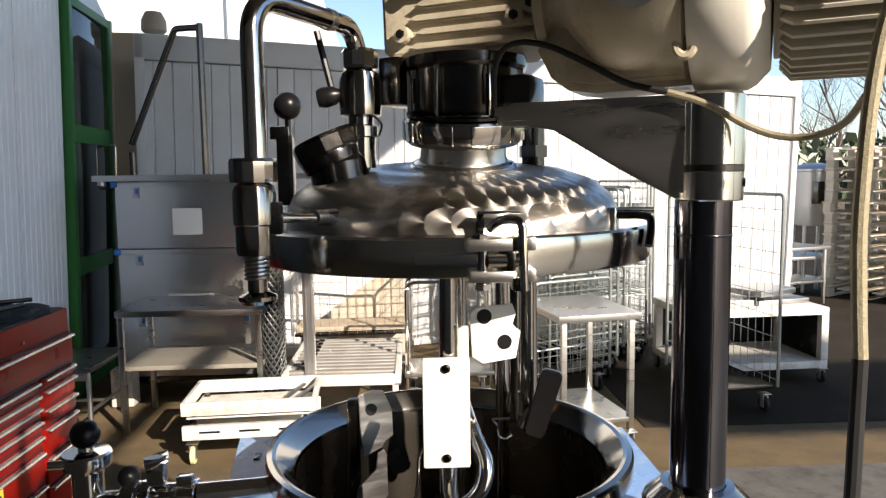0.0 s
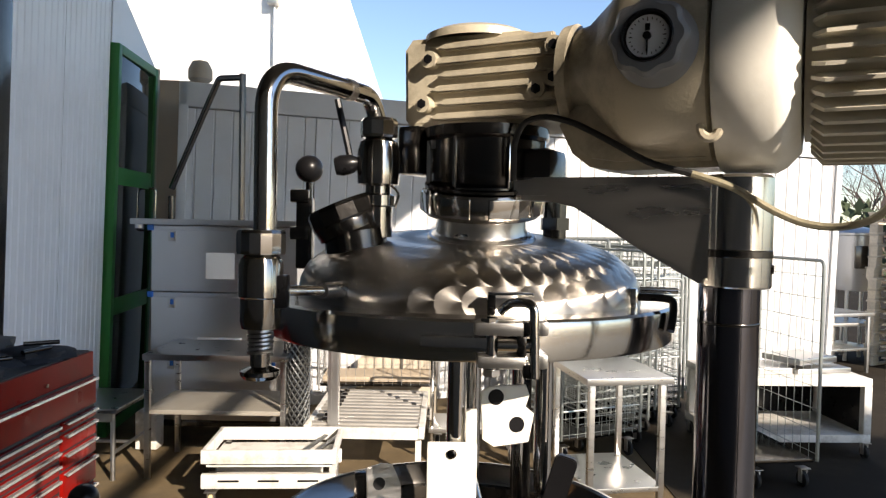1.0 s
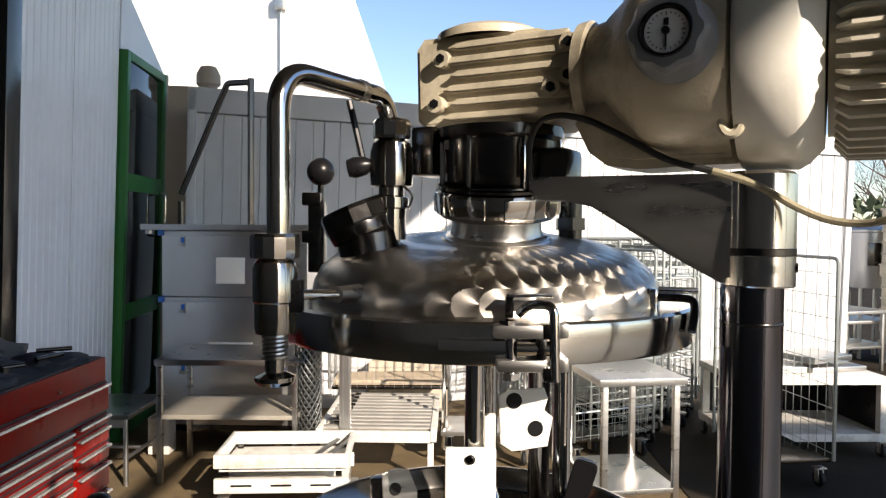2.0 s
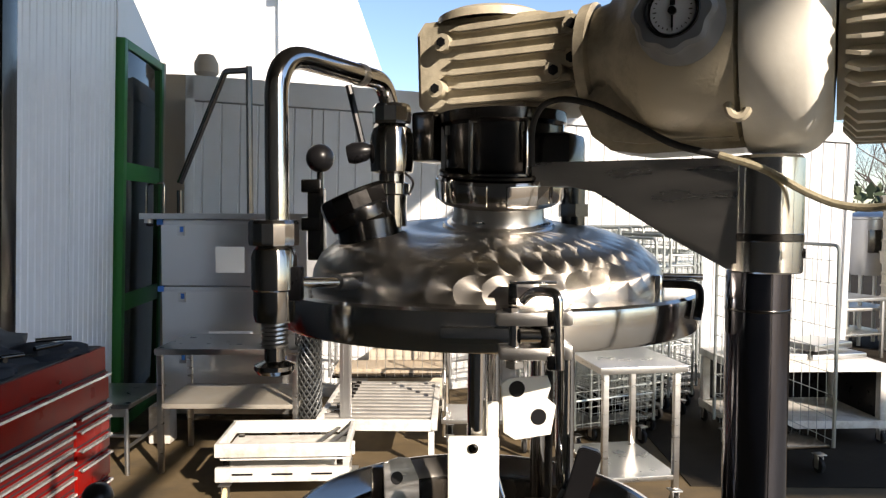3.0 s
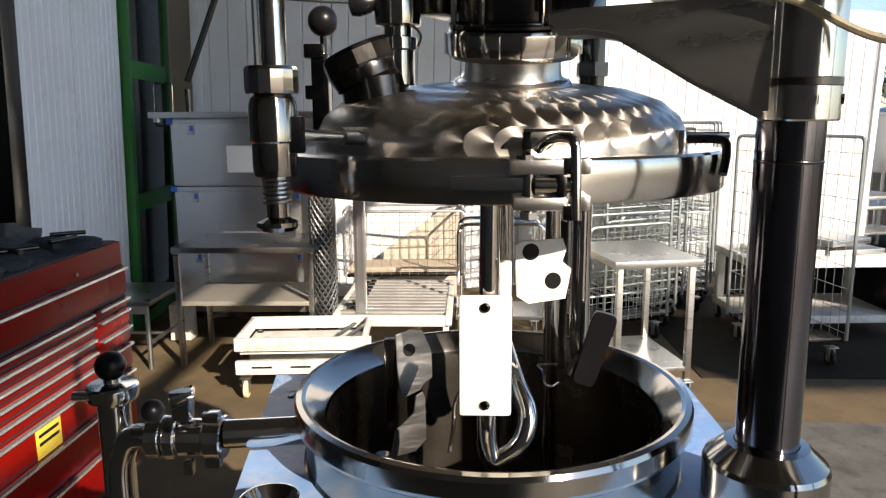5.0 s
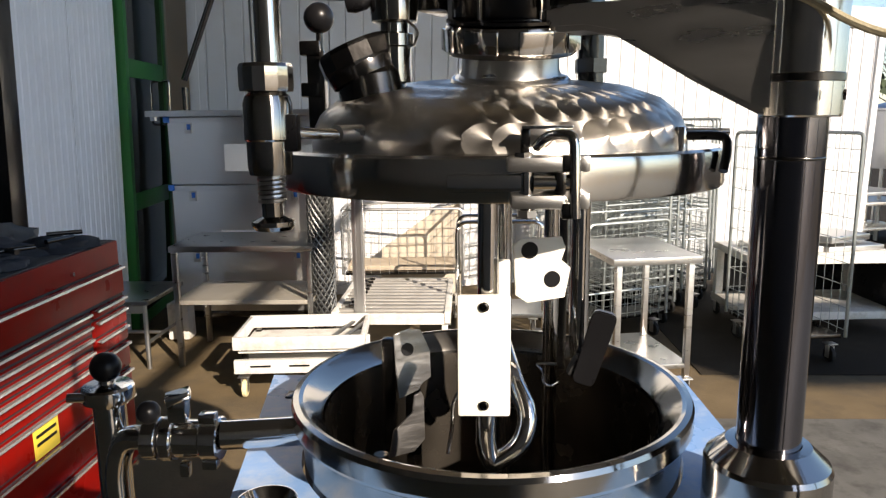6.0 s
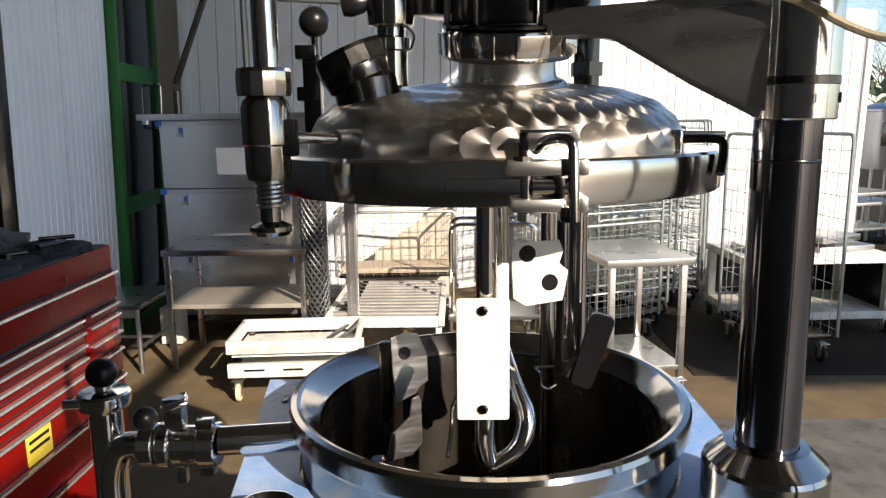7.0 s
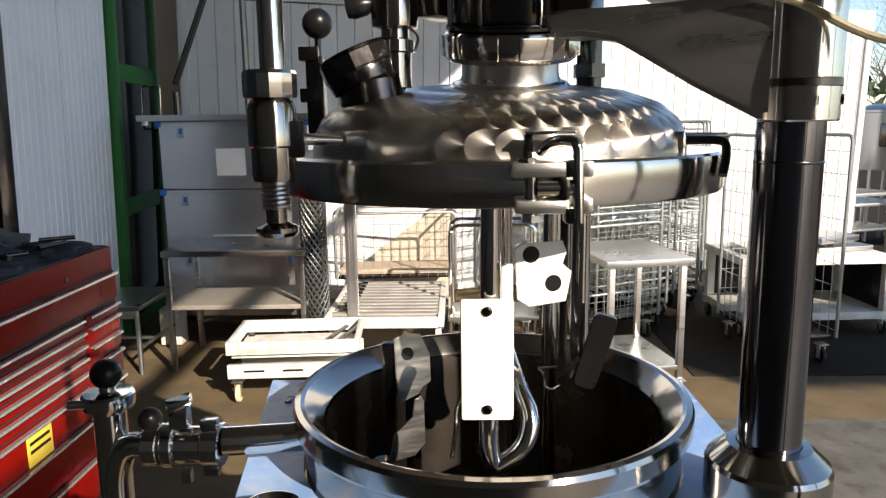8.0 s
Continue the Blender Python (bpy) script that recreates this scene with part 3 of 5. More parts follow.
bm = B()
add_prism(bm, [(-0.098, 1.885), (-0.101, 1.995), (-0.088, 2.011), (0.10, 2.006), (0.155, 1.988), (0.165, 1.96), (0.165, 1.895), (0.12, 1.868), (-0.08, 1.868)], -0.036, 0.10, 0.010)
gear = drive_part("gearbox", bm, CAST, mixer, "ribbed cast aluminium gearbox", 40)
for k in range(6):
    z = 1.884 + 0.021 * k
    x0, x1 = (-0.03 + 0.012 * (k % 2), 0.160 - 0.004 * (k % 3))
    bm = B()
    add_prism(bm, [(x0 - 0.018, z - 0.001), (x0, z + 0.006), (x1, z + 0.006), (x1, z - 0.005), (x0, z - 0.005)], -0.048, -0.034, 0.002)
    drive_part("cooling_rib", bm, CAST, gear)
for k, (x, z) in enumerate(((-0.045, 1.972), (0.13, 1.915), (-0.055, 1.905), (0.155, 1.975), (0.155, 1.93))):
    bm = B()
    add_cyl(bm, (x, -0.052, z), (x, -0.03, z), 0.013, 0.014, 20)
    drive_part("screw_boss", bm, CAST, gear)
    bm = B()
    add_cyl(bm, (x, -0.0545, z), (x, -0.05, z), 0.0075, seg=6)
    drive_part("screw", bm, BLACK, gear, "dark socket screw")
bm = B()
add_lathe(bm, [(0.086, 2.005), (0.084, 2.017), (0.07, 2.024), (0, 2.027)], 48, pose(0.0, 0.03, 0))
drive_part("top_cap", bm, CAST, gear, "flat round cover")
bm = B()
add_box(bm, (0.0, 0.03, 1.868), (0.16, 0.13, 0.03), 0.006)
drive_part("bottom_flange", bm, CAST, gear)

# speed variator with dial
bm = B()
vx = Matrix.Translation((0, 0, MZ)) @ pose(0, 0, 0, 0, 90, 0)
add_lathe(bm, [(0.04, 0.162), (0.072, 0.163), (0.074, 0.178), (0.066, 0.182), (0.070, 0.20), (0.10, 0.235), (0.128, 0.262), (0.137, 0.29), (0.138, 0.368), (0.130, 0.372), (0.05, 0.373)], 56, vx)
vari = drive_part("variator", bm, CAST, mixer, "cast speed variator housing", 34)
bm = B()
add_prism(bm, [(0.165, 1.862), (0.185, 1.822), (0.21, 1.803), (0.25, 1.797), (0.375, 1.800), (0.375, 1.88), (0.20, 1.90)], -0.06, 0.05, 0.012)
drive_part("foot_web", bm, CAST, vari)
# dial on a round boss facing the yard
GX, GY, GZ = 0.312, -0.172, 1.939
gm = Matrix.Translation((GX, GY, GZ)) @ pose(0, 0, 0, 90, 0, 0) @ Matrix.Diagonal((0.78, 0.78, 1.0, 1.0))
bm = B()
rings = add_lathe(bm, [(0.066, -0.075), (0.064, -0.03), (0.057, -0.014), (0.0565, 0.004), (0.050, 0.010), (0.036, 0.011), (0.033, 0.004), (0.031, -0.004), (0.031, -0.02)], 80, gm)
for ring in rings[2:5]:
    mid = sum((v.co for v in ring), Vector()) / len(ring)
    for k, v in enumerate(ring):
        v.co = mid + (v.co - mid) * (1 + 0.055 * math.cos(8 * 2 * math.pi * k / 80))
boss = drive_part("dial_boss", bm, KNOB_GREY, vari, "lobed grey hand knob round the dial")
bm = B()
add_lathe(bm, [(0.0385, 0.0108), (0.037, 0.0122), (0.0345, 0.0112), (0.032, 0.004), (0.0312, -0.002)], 56, gm)
drive_part("dial_rim", bm, BLACK, vari, "black dial rim")
bm = B()
add_cyl(bm, gm @ Vector((0, 0, -0.006)), gm @ Vector((0, 0, 0.0065)), 0.0242, seg=48)
drive_part("dial_face", bm, DIAL, vari, "pale round dial")
bm = B()
for k in range(24):
    a = 2 * math.pi * k / 24
    r0, r1 = (0.022, 0.027) if k % 6 == 0 else (0.0245, 0.027)
    c = gm @ Vector(((r0 + r1) / 2 * math.cos(a), (r0 + r1) / 2 * math.sin(a), 0.0068))
    add_box(bm, c, ((r1 - r0) * 0.78, 0.001, 0.0009), 0, pose(0, 0, 0, 90, 0, 0) @ pose(0, 0, 0, 0, 0, math.degrees(a)))
add_box(bm, gm @ Vector((0, 0.013, 0.0068)), (0.0055, 0.0016, 0.008))
drive_part("dial_marks", bm, BLACK, vari)
bm = B()
add_cyl(bm, gm @ Vector((0, 0.0, 0.006)), gm @ Vector((0, 0, 0.011)), 0.0045, seg=20)
add_box(bm, gm @ Vector((0.0, -0.012, 0.008)), (0.002, 0.002, 0.017))
drive_part("dial_pointer", bm, BLACK, vari, "black pointer")

# cream motor bell and finned motor
bm = B()
add_lathe(bm, [(0.05, 0.3735), (0.139, 0.374), (0.143, 0.380), (0.143, 0.440), (0.136, 0.452), (0.118, 0.468), (0.05, 0.470)], 56, vx)
bell = drive_part("motor_bell", bm, CREAM, mixer, "cream painted bell housing", 34)
bm = B()
bolt_at = (0.408, -0.137, 1.94)
add_lathe(bm, [(0.016, 0), (0.016, 0.004), (0.012, 0.0055), (0.0, 0.006)], 28, Matrix.Translation(bolt_at) @ pose(0, 0, 0, 90, 0, 0))
drive_part("cover_disc", bm, CREAM, bell, "round cover plug")
bm = B()
add_tube(bm, [Vector((0.372, -0.10, 1.845)) + Vector((0.011 * math.cos(a), 0, 0.015 * math.sin(a))) for a in [2 * math.pi * k / 16 for k in range(17)]], 0.006, 8, False)
drive_part("lifting_eye", bm, CAST, bell, "small cast lifting eye")
bm = B()
add_lathe(bm, [(0.05, 0.470), (0.104, 0.471), (0.104, 0.78), (0.05, 0.782)], 48, vx)
motor = drive_part("motor", bm, FIN_PAINT, mixer, "finned electric motor", 34)
for k in range(48):
    a = 2 * math.pi * k / 48
    bm = B()
    add_prism(bm, [(0.486, 0.098), (0.478, 0.118), (0.492, 0.134), (0.765, 0.134), (0.765, 0.098)], -0.0022, 0.0022)
    bmesh.ops.transform(bm, matrix=Matrix.Translation((0, 0, MZ)) @ pose(0, 0, 0, math.degrees(a), 0, 0), verts=bm.verts)
    drive_part("cooling_fin", bm, FIN_PAINT, motor)
bm = B()
add_box(bm, (0.585, -0.13, 2.035), (0.13, 0.10, 0.09), 0.006)
tbox = drive_part("terminal_box", bm, CREAM, motor, "cream terminal box")
bm = B()
add_lathe(bm, [(0.05, 0.782), (0.126, 0.783), (0.128, 0.80), (0.126, 0.86), (0.10, 0.875), (0, 0.876)], 48, vx)
drive_part("fan_cover", bm, FIN_PAINT, motor)

# braided cables
D = lambda x, y, z: DRIVE @ Vector((x, y, z))
pts = [D(0.104, -0.064, 1.784), D(0.105, -0.066, 1.84), D(0.119, -0.068, 1.867), D(0.148, -0.07, 1.873), D(0.189, -0.07, 1.864), D(0.243, -0.07, 1.835), D(0.295, -0.07, 1.804), D(0.348, -0.07, 1.790),
       D(0.398, -0.07, 1.773), D(0.44, -0.07, 1.745), D(0.474, -0.07, 1.729), D(0.509, -0.075, 1.725), D(0.536, -0.09, 1.731), D(0.553, -0.12, 1.742), D(0.565, -0.155, 1.765)]
tube_part("signal_cable", rounded(pts[7:], 0.02, 3), 0.0046, BRAID, mixer, "thin braided metal cable", 8)
# Same braided cable; dark rubber paints the shade on its first stretch
tube_part("cable_shade_stretch", rounded(pts[:8], 0.02, 3), 0.0044, RUBBER, mixer, "stretch of the same cable, shade put into its colour", 8)
pts = [D(0.610, -0.17, 1.985), D(0.595, -0.16, 1.90), D(0.576, -0.16, 1.83), D(0.567, -0.16, 1.74), D(0.563, -0.16, 1.62), D(0.567, -0.16, 1.527), D(0.570, -0.16, 1.476)]
tube_part("power_cable", rounded(pts, 0.04, 4), 0.0082, BRAID, mixer, "braided beige power cable", 10)
tube_part("hose_end", rounded([D(0.570, -0.16, 1.48), D(0.569, -0.16, 1.40), D(0.568, -0.16, 1.30), D(0.55, -0.15, 1.16), D(0.45, -0.10, 1.10)], 0.04, 4), 0.0084, RUBBER, mixer, "dark rubber hose", 10)

# relief valve and bent vent pipe
PX, PY = -0.016, 1.22
vm2 = Matrix.Translation(loc(PX - 0.004, PY, 0))
valve = lathe_part("relief_valve", [(0.0, 1.530), (0.020, 1.531), (0.024, 1.536), (0.024, 1.541), (0.012, 1.546), (0.012, 1.556), (0.0125, 1.59), (0.0225, 1.592), (0.0245, 1.60), (0.0245, 1.628), (0.0265, 1.63), (0.0265, 1.668), (0.024, 1.676), (0.02, 1.68), (0, 1.68)],
                   STEEL_ROUND, mixer, "polished tubular relief valve", 40, vm2, 24)
coil = [vm2 @ Vector((0.0140 * math.cos(k * 0.5), 0.0140 * math.sin(k * 0.5), 1.560 + 0.03 * k / 76)) for k in range(77)]
tube_part("spring", coil, 0.0022, STEEL_SATIN, valve, "coiled steel spring", 6)
bm = B()
add_lathe(bm, [(0.016, 1.680), (0.0285, 1.681), (0.0295, 1.686), (0.0295, 1.706), (0.0275, 1.710), (0.016, 1.711)], 14, vm2)
part("union_nut", bm, STEEL, valve, "faceted union nut", 20)
box_part("side_port", loc(PX + 0.022, PY - 0.004, 1.637), (0.016, 0.020, 0.040), BLACK, valve, 0.003, "black side port")
path = rounded([loc(PX, PY, 1.70), loc(PX, PY, 1.905), loc(0.088, 1.415, 1.906), loc(0.098, 1.437, 1.865)], 0.055, 10)
pipe = tube_part("vent_pipe", path, 0.0138, STEEL, mixer, "bent polished vent pipe", 24)
bm = B()
d = (loc(0.088, 1.415, 1.906) - loc(PX, PY, 1.905)).normalized()
q = loc(PX, PY, 1.905).lerp(loc(0.088, 1.415, 1.906), 0.72)
add_cyl(bm, q, q + d * 0.012, 0.0152, seg=24)
part("weld_sleeve", bm, STEEL_SATIN, pipe)
m3 = Matrix.Translation(loc(0.098, 1.44, 0))
plug = lathe_part("safety_valve", [(0.022, 1.70), (0.022, 1.745), (0.026, 1.747), (0.026, 1.762), (0.019, 1.765), (0.019, 1.776), (0.031, 1.779), (0.032, 1.79), (0.032, 1.828), (0.028, 1.842), (0.018, 1.848), (0, 1.848)],
                  STEEL_ROUND, mixer, "polished safety valve body", 40, m3, 24)
bm = B()
add_lathe(bm, [(0.015, 1.847), (0.026, 1.848), (0.028, 1.852), (0.028, 1.872), (0.025, 1.877), (0.014, 1.878)], 10, m3)
part("union_nut", bm, STEEL, plug, "faceted union nut", 20)
tube_part("lever", [loc(0.035, 1.44, 1.905), loc(0.056, 1.44, 1.815)], 0.005, BLACK, plug, "flat black lever", 8)
bm = B()
add_lathe(bm, [(0, -0.018), (0.013, -0.016), (0.016, -0.006), (0.014, 0.01), (0.008, 0.02), (0, 0.021)], 20, Matrix.Translation(loc(0.050, 1.435, 1.807)) @ pose(0, 0, 0, 0, 80, 0))
part("lever_knob", bm, BLACK, plug, "black knob")
bm = B()
add_tube(bm, rounded([loc(0.115, 1.42, 1.78), loc(0.132, 1.42, 1.765), loc(0.125, 1.42, 1.745)], 0.008, 4), 0.002, 6)
part("wire_clip", bm, STEEL, plug)

# tilted filling port; its dark steel colour stands in for dark reflections
tilt = Matrix.Translation(loc(0.053, 1.44, 1.717)) @ pose(0, 0, 0, 0, -23, 0)
port = lathe_part("filling_port", [(0.047, -0.012), (0.050, 0.003), (0.049, 0.008), (0.049, 0.030), (0.047, 0.0345), (0.02, 0.037), (0, 0.037)], DARK_STEEL, mixer, "tilted capped filling port", 40, tilt, 24)
lathe_part("port_neck", [(0.058, -0.085), (0.050, -0.068), (0.047, -0.055), (0.0465, -0.008), (0.040, 0.004), (0, 0.006)], DARK_STEEL, port, "welded port neck, dark reflections put into its colour", 40, Matrix.Translation(loc(0.062, 1.44, 1.716)) @ pose(0, 0, 0, 0, -9, 0), 24)
bm = B()
add_lathe(bm, [(0.046, 0.002), (0.050, 0.003), (0.0525, 0.008), (0.0525, 0.028), (0.050, 0.033), (0.044, 0.034)], 12, tilt)
part("cap_ring", bm, DARK_STEEL, port, "faceted clamp ring", 20)

# ball-headed lever at the back of the lid
lev = tube_part("lid_lever", [loc(-0.052, 1.68, 1.60), loc(-0.052, 1.68, 1.80)], 0.006, DARK_STEEL, mixer, "dark lever with a black ball knob")
box_part("lever_block", loc(-0.058, 1.68, 1.70), (0.030, 0.03, 0.13), DARK_STEEL, lev, 0.004)
for z in (1.768, 1.70):
    box_part("lever_lug", loc(-0.066, 1.675, z), (0.034, 0.03, 0.024), DARK_STEEL, lev, 0.003)
bm = B()
bmesh.ops.create_uvsphere(bm, u_segments=28, v_segments=18, radius=0.0255, matrix=Matrix.Translation(loc(-0.052, 1.68, 1.818)))
part("ball_knob", bm, BLACK, lev, "black ball knob", 60)

# spray nozzle on the dome flank
noz = tube_part("spray_nozzle", [loc(0.008, 1.225, 1.637), loc(0.046, 1.262, 1.634)], 0.0065, STEEL, mixer, "short steel spray lance", 14)
bm = B()
add_cyl(bm, loc(0.046, 1.262, 1.634), loc(0.068, 1.300, 1.633), 0.0105, 0.0115, 20)
part("nozzle_boss", bm, STEEL_SATIN, noz)

# swing bolt clamp on the flange front
clamp = box_part("swing_clamp", loc(0.266, 1.178, 1.604), (0.062, 0.034, 0.016), STEEL_SATIN, mixer, 0.005, "steel hinged clamp on the flange")
box_part("lower_jaw", loc(0.267, 1.178, 1.566), (0.056, 0.034, 0.015), STEEL_SATIN, clamp, 0.005)
box_part("hinge_strap", loc(0.217, 1.176, 1.5845), (0.086, 0.012, 0.0185), STEEL, clamp, 0.004, "", pose(0, 0, 0, 0, 0, -4))
cyl_part("pivot_bolt", loc(0.256, 1.172, 1.549), loc(0.256, 1.172, 1.614), 0.0075, STEEL, clamp)
cyl_part("pivot_nut", loc(0.256, 1.172, 1.550), loc(0.256, 1.172, 1.557), 0.0105, STEEL_SATIN, clamp, seg=6)
cyl_part("bolt_head", loc(0.252, 1.172, 1.611), loc(0.252, 1.172, 1.616), 0.0105, STEEL, clamp, seg=6)
cyl_part("tie_rod", loc(0.262, 1.168, 1.585), loc(0.300, 1.168, 1.585), 0.0085, STEEL, clamp)
box_part("eye_block", loc(0.289, 1.170, 1.585), (0.012, 0.022, 0.024), DARK_STEEL, clamp, 0.004)
box_part("post", loc(0.257, 1.213, 1.628), (0.010, 0.014, 0.028), DARK_STEEL, clamp, 0.002, "dark steel post")
box_part("bracket", loc(0.279, 1.208, 1.6405), (0.054, 0.022, 0.0035), STEEL, clamp, 0.001)
tube_part("lock_handle", rounded([loc(0.268, 1.20, 1.620), loc(0.276, 1.187, 1.631), loc(0.288, 1.174, 1.634), loc(0.302, 1.162, 1.632), loc(0.304, 1.159, 1.55)], 0.010, 6), 0.0056, STEEL, clamp, "bent locking handle", 14)
for z in (1.605, 1.557):
    box_part("handle_cheek", loc(0.297, 1.172, z), (0.013, 0.026, 0.017), DARK_STEEL, clamp, 0.003)
for z in (1.604, 1.566):
    box_part("stop_block", loc(0.3135, 1.180, z), (0.014, 0.022, 0.017), STEEL_SATIN, clamp, 0.004)
# grab handle at the flange's side
grab = tube_part("grab_handle", rounded([loc(0.456, 1.352, 1.626), loc(0.495, 1.331, 1.627), loc(0.509, 1.324, 1.625), loc(0.508, 1.318, 1.606), loc(0.501, 1.308, 1.585)], 0.012, 6), 0.0054, BLACK, mixer, "black bent grab handle", 14)
box_part("handle_lug", loc(0.461, 1.352, 1.622), (0.012, 0.022, 0.032), STEEL, grab, 0.003)
box_part("lug_pad", loc(0.449, 1.358, 1.622), (0.010, 0.022, 0.036), STEEL_SATIN, grab, 0.003)
tube_part("guide_rod", [loc(0.47, 1.42, 1.630), loc(0.545, 1.42, 1.629)], 0.005, STEEL, grab)
# bolt pillar behind the neck
bp = cyl_part("lid_pillar", loc(0.380, 1.545, 1.67), loc(0.380, 1.545, 1.775), 0.019, DARK_STEEL, mixer, "steel pillar on the lid")
cyl_part("pillar_nut", loc(0.380, 1.545, 1.715), loc(0.380, 1.545, 1.735), 0.025, DARK_STEEL, bp, seg=6)

# agitator
agi = cyl_part("agitator", loc(0.245, 1.487, 0.80), loc(0.245, 1.487, 1.60), 0.016, STEEL, mixer, "polished anchor agitator with scrapers")
front = rounded([loc(0.220, 1.272, 1.57), loc(0.217, 1.272, 1.25), loc(0.223, 1.272, 1.221), loc(0.262, 1.272, 1.250), loc(0.272, 1.285, 1.285), loc(0.252, 1.31, 1.325), loc(0.238, 1.40, 1.36)], 0.018, 6)
tube_part("front_arm", front, 0.0125, STEEL, agi, "", 18)
tube_part("right_arm", rounded([loc(0.352, 1.425, 1.57), loc(0.352, 1.425, 1.33), loc(0.362, 1.43, 1.285)], 0.03, 6), 0.0135, STEEL, agi, "", 18)
box_part("arm_strip", loc(0.323, 1.385, 1.44), (0.011, 0.006, 0.26), DARK_STEEL, agi, 0.001, "flat dark steel strip")
box_part("paddle_block", loc(0.353, 1.40, 1.305), (0.034, 0.024, 0.034), RUBBER, agi, 0.009, "dark paddle clamp", pose(0, 0, 0, 0, 30, 0))
tube_part("back_arm", rounded([loc(0.335, 1.62, 1.57), loc(0.335, 1.62, 0.95), loc(0.245, 1.487, 0.86)], 0.05, 6), 0.0125, STEEL, agi, "", 18)
tube_part("left_arm", rounded([loc(0.05, 1.55, 1.10), loc(0.05, 1.55, 0.95), loc(0.245, 1.487, 0.86)], 0.05, 6), 0.0125, STEEL, agi, "", 18)
tube_part("thin_rod", rounded([loc(0.352, 1.50, 1.57), loc(0.352, 1.50, 1.36)], 0.01), 0.004, STEEL, agi)


def scraper(m, w, h, t, material, name="scraper", label=""):
    bm = B()
    add_box(bm, (0, 0, 0), (w, t, h), 0.004)
    ob = part(name, bm, material, agi, label)
    ob.matrix_local = m
    for z in (h * 0.41, -h * 0.40):
        b2 = B()
        add_lathe(b2, [(0.0032, 0), (0.0055, 0.0), (0.006, 0.002), (0.0032, 0.003)], 16, pose(0, -t / 2 - 0.001, z, 90, 0, 0))
        add_cyl(b2, (0, -t / 2 - 0.001, z), (0, -t / 2 + 0.004, z), 0.0034, seg=12)
        part("rivet", b2, DARK_STEEL, ob, "brass coloured eyelet")
    return ob


scraper(Matrix.Translation(loc(0.214, 1.252, 1.373)), 0.063, 0.150, 0.008, NYLON, "scraper", "white nylon scraper blade")
box_part("scraper_edge", loc(0.238, 1.262, 1.425), (0.014, 0.008, 0.125), NYLON, agi, 0.002, "white nylon strip")
# holed plate
bm = B()
add_prism(bm, [(-0.038, -0.038), (-0.042, 0.036), (-0.030, 0.044), (0.030, 0.046), (0.036, 0.030), (0.030, 0.012), (0.044, 0.0), (0.036, -0.044), (-0.020, -0.050)], -0.003, 0.003, 0.001)
hp = part("holed_plate", bm, NYLON, agi, "white nylon baffle plate with round holes")
hp.matrix_local = Matrix.Translation(loc(0.291, 1.36, 1.456)) @ pose(0, 0, 0, 0, 0, 10) @ Matrix.Scale(0.9, 4)
for x, z in ((-0.018, 0.028), (0.016, -0.016)):
    b2 = B()
    add_lathe(b2, [(0.0, -0.0036), (0.0125, -0.0036), (0.0125, -0.003)], 28, pose(x, 0, z, 90, 0, 0))
    add_lathe(b2, [(0.0, 0.0036), (0.0125, 0.0036), (0.0125, 0.003)], 28, pose(x, 0, z, 90, 0, 0))
    part("hole", b2, BLACK, hp, "dark round hole")
# bent steel blades at the far side of the bowl
bm = B()
add_prism(bm, [(-0.034, 0.050), (-0.006, 0.056), (0.014, 0.052), (0.028, 0.016), (0.027, -0.030), (0.012, -0.038), (0.004, -0.049), (-0.030, -0.060), (-0.034, -0.01)], -0.003, 0.003, 0.001)
blade = part("blade", bm, BLADE, agi, "dull steel blade with a round hole")
blade.matrix_local = Matrix.Translation(loc(0.104, 1.60, 1.245)) @ pose(0, 0, 0, -8, 0, 22)
b2 = B()
add_lathe(b2, [(0.0, 0.0036), (0.011, 0.0036), (0.011, 0.003)], 28, pose(-0.012, 0, 0.022, 90, 0, 0))
part("hole", b2, BLACK, blade, "dark round hole")
bm = B()
add_prism(bm, [(0.018, 0.055), (0.006, 0.05), (0.0, 0.02), (-0.034, -0.005), (-0.045, -0.05), (0.0, -0.046), (0.020, -0.028), (0.022, 0.045)], -0.003, 0.003, 0.001)
blade = part("blade", bm, BLADE, agi, "dull curved steel blade")
blade.matrix_local = Matrix.Translation(loc(0.100, 1.59, 1.135)) @ pose(0, 0, 0, -8, 0, 22)
box_part("blade_holder", loc(0.060, 1.605, 1.19), (0.022, 0.02, 0.19), DARK_STEEL, agi, 0.004, "dark blade holder")
# dark paddle in the bowl
bm = B()
outline = []
for cx, cz, a0 in ((0.015, 0.052, 0), (-0.012, 0.052, 90), (-0.018, -0.05, 180), (0.006, -0.05, 270)):
    outline += [(cx + 0.012 * math.cos(radians(a0 + 30 * k)), cz + 0.012 * math.sin(radians(a0 + 30 * k))) for k in range(4)]
add_prism(bm, outline, -0.007, 0.007, 0.002)
pad = part("paddle", bm, BLACK, agi, "dark rubber paddle with rounded corners")
pad.matrix_local = Matrix.Translation(loc(0.369, 1.385, 1.338)) @ pose(0, 0, 0, 0, 13, -14) @ Matrix.Diagonal((0.66, 1, 0.86, 1))
tube_part("wire_spring", rounded([loc(0.195, 1.27, 1.335), loc(0.176, 1.27, 1.31), loc(0.176, 1.27, 1.28), loc(0.170, 1.27, 1.24)], 0.02, 5), 0.0025, STEEL, agi, "", 8)
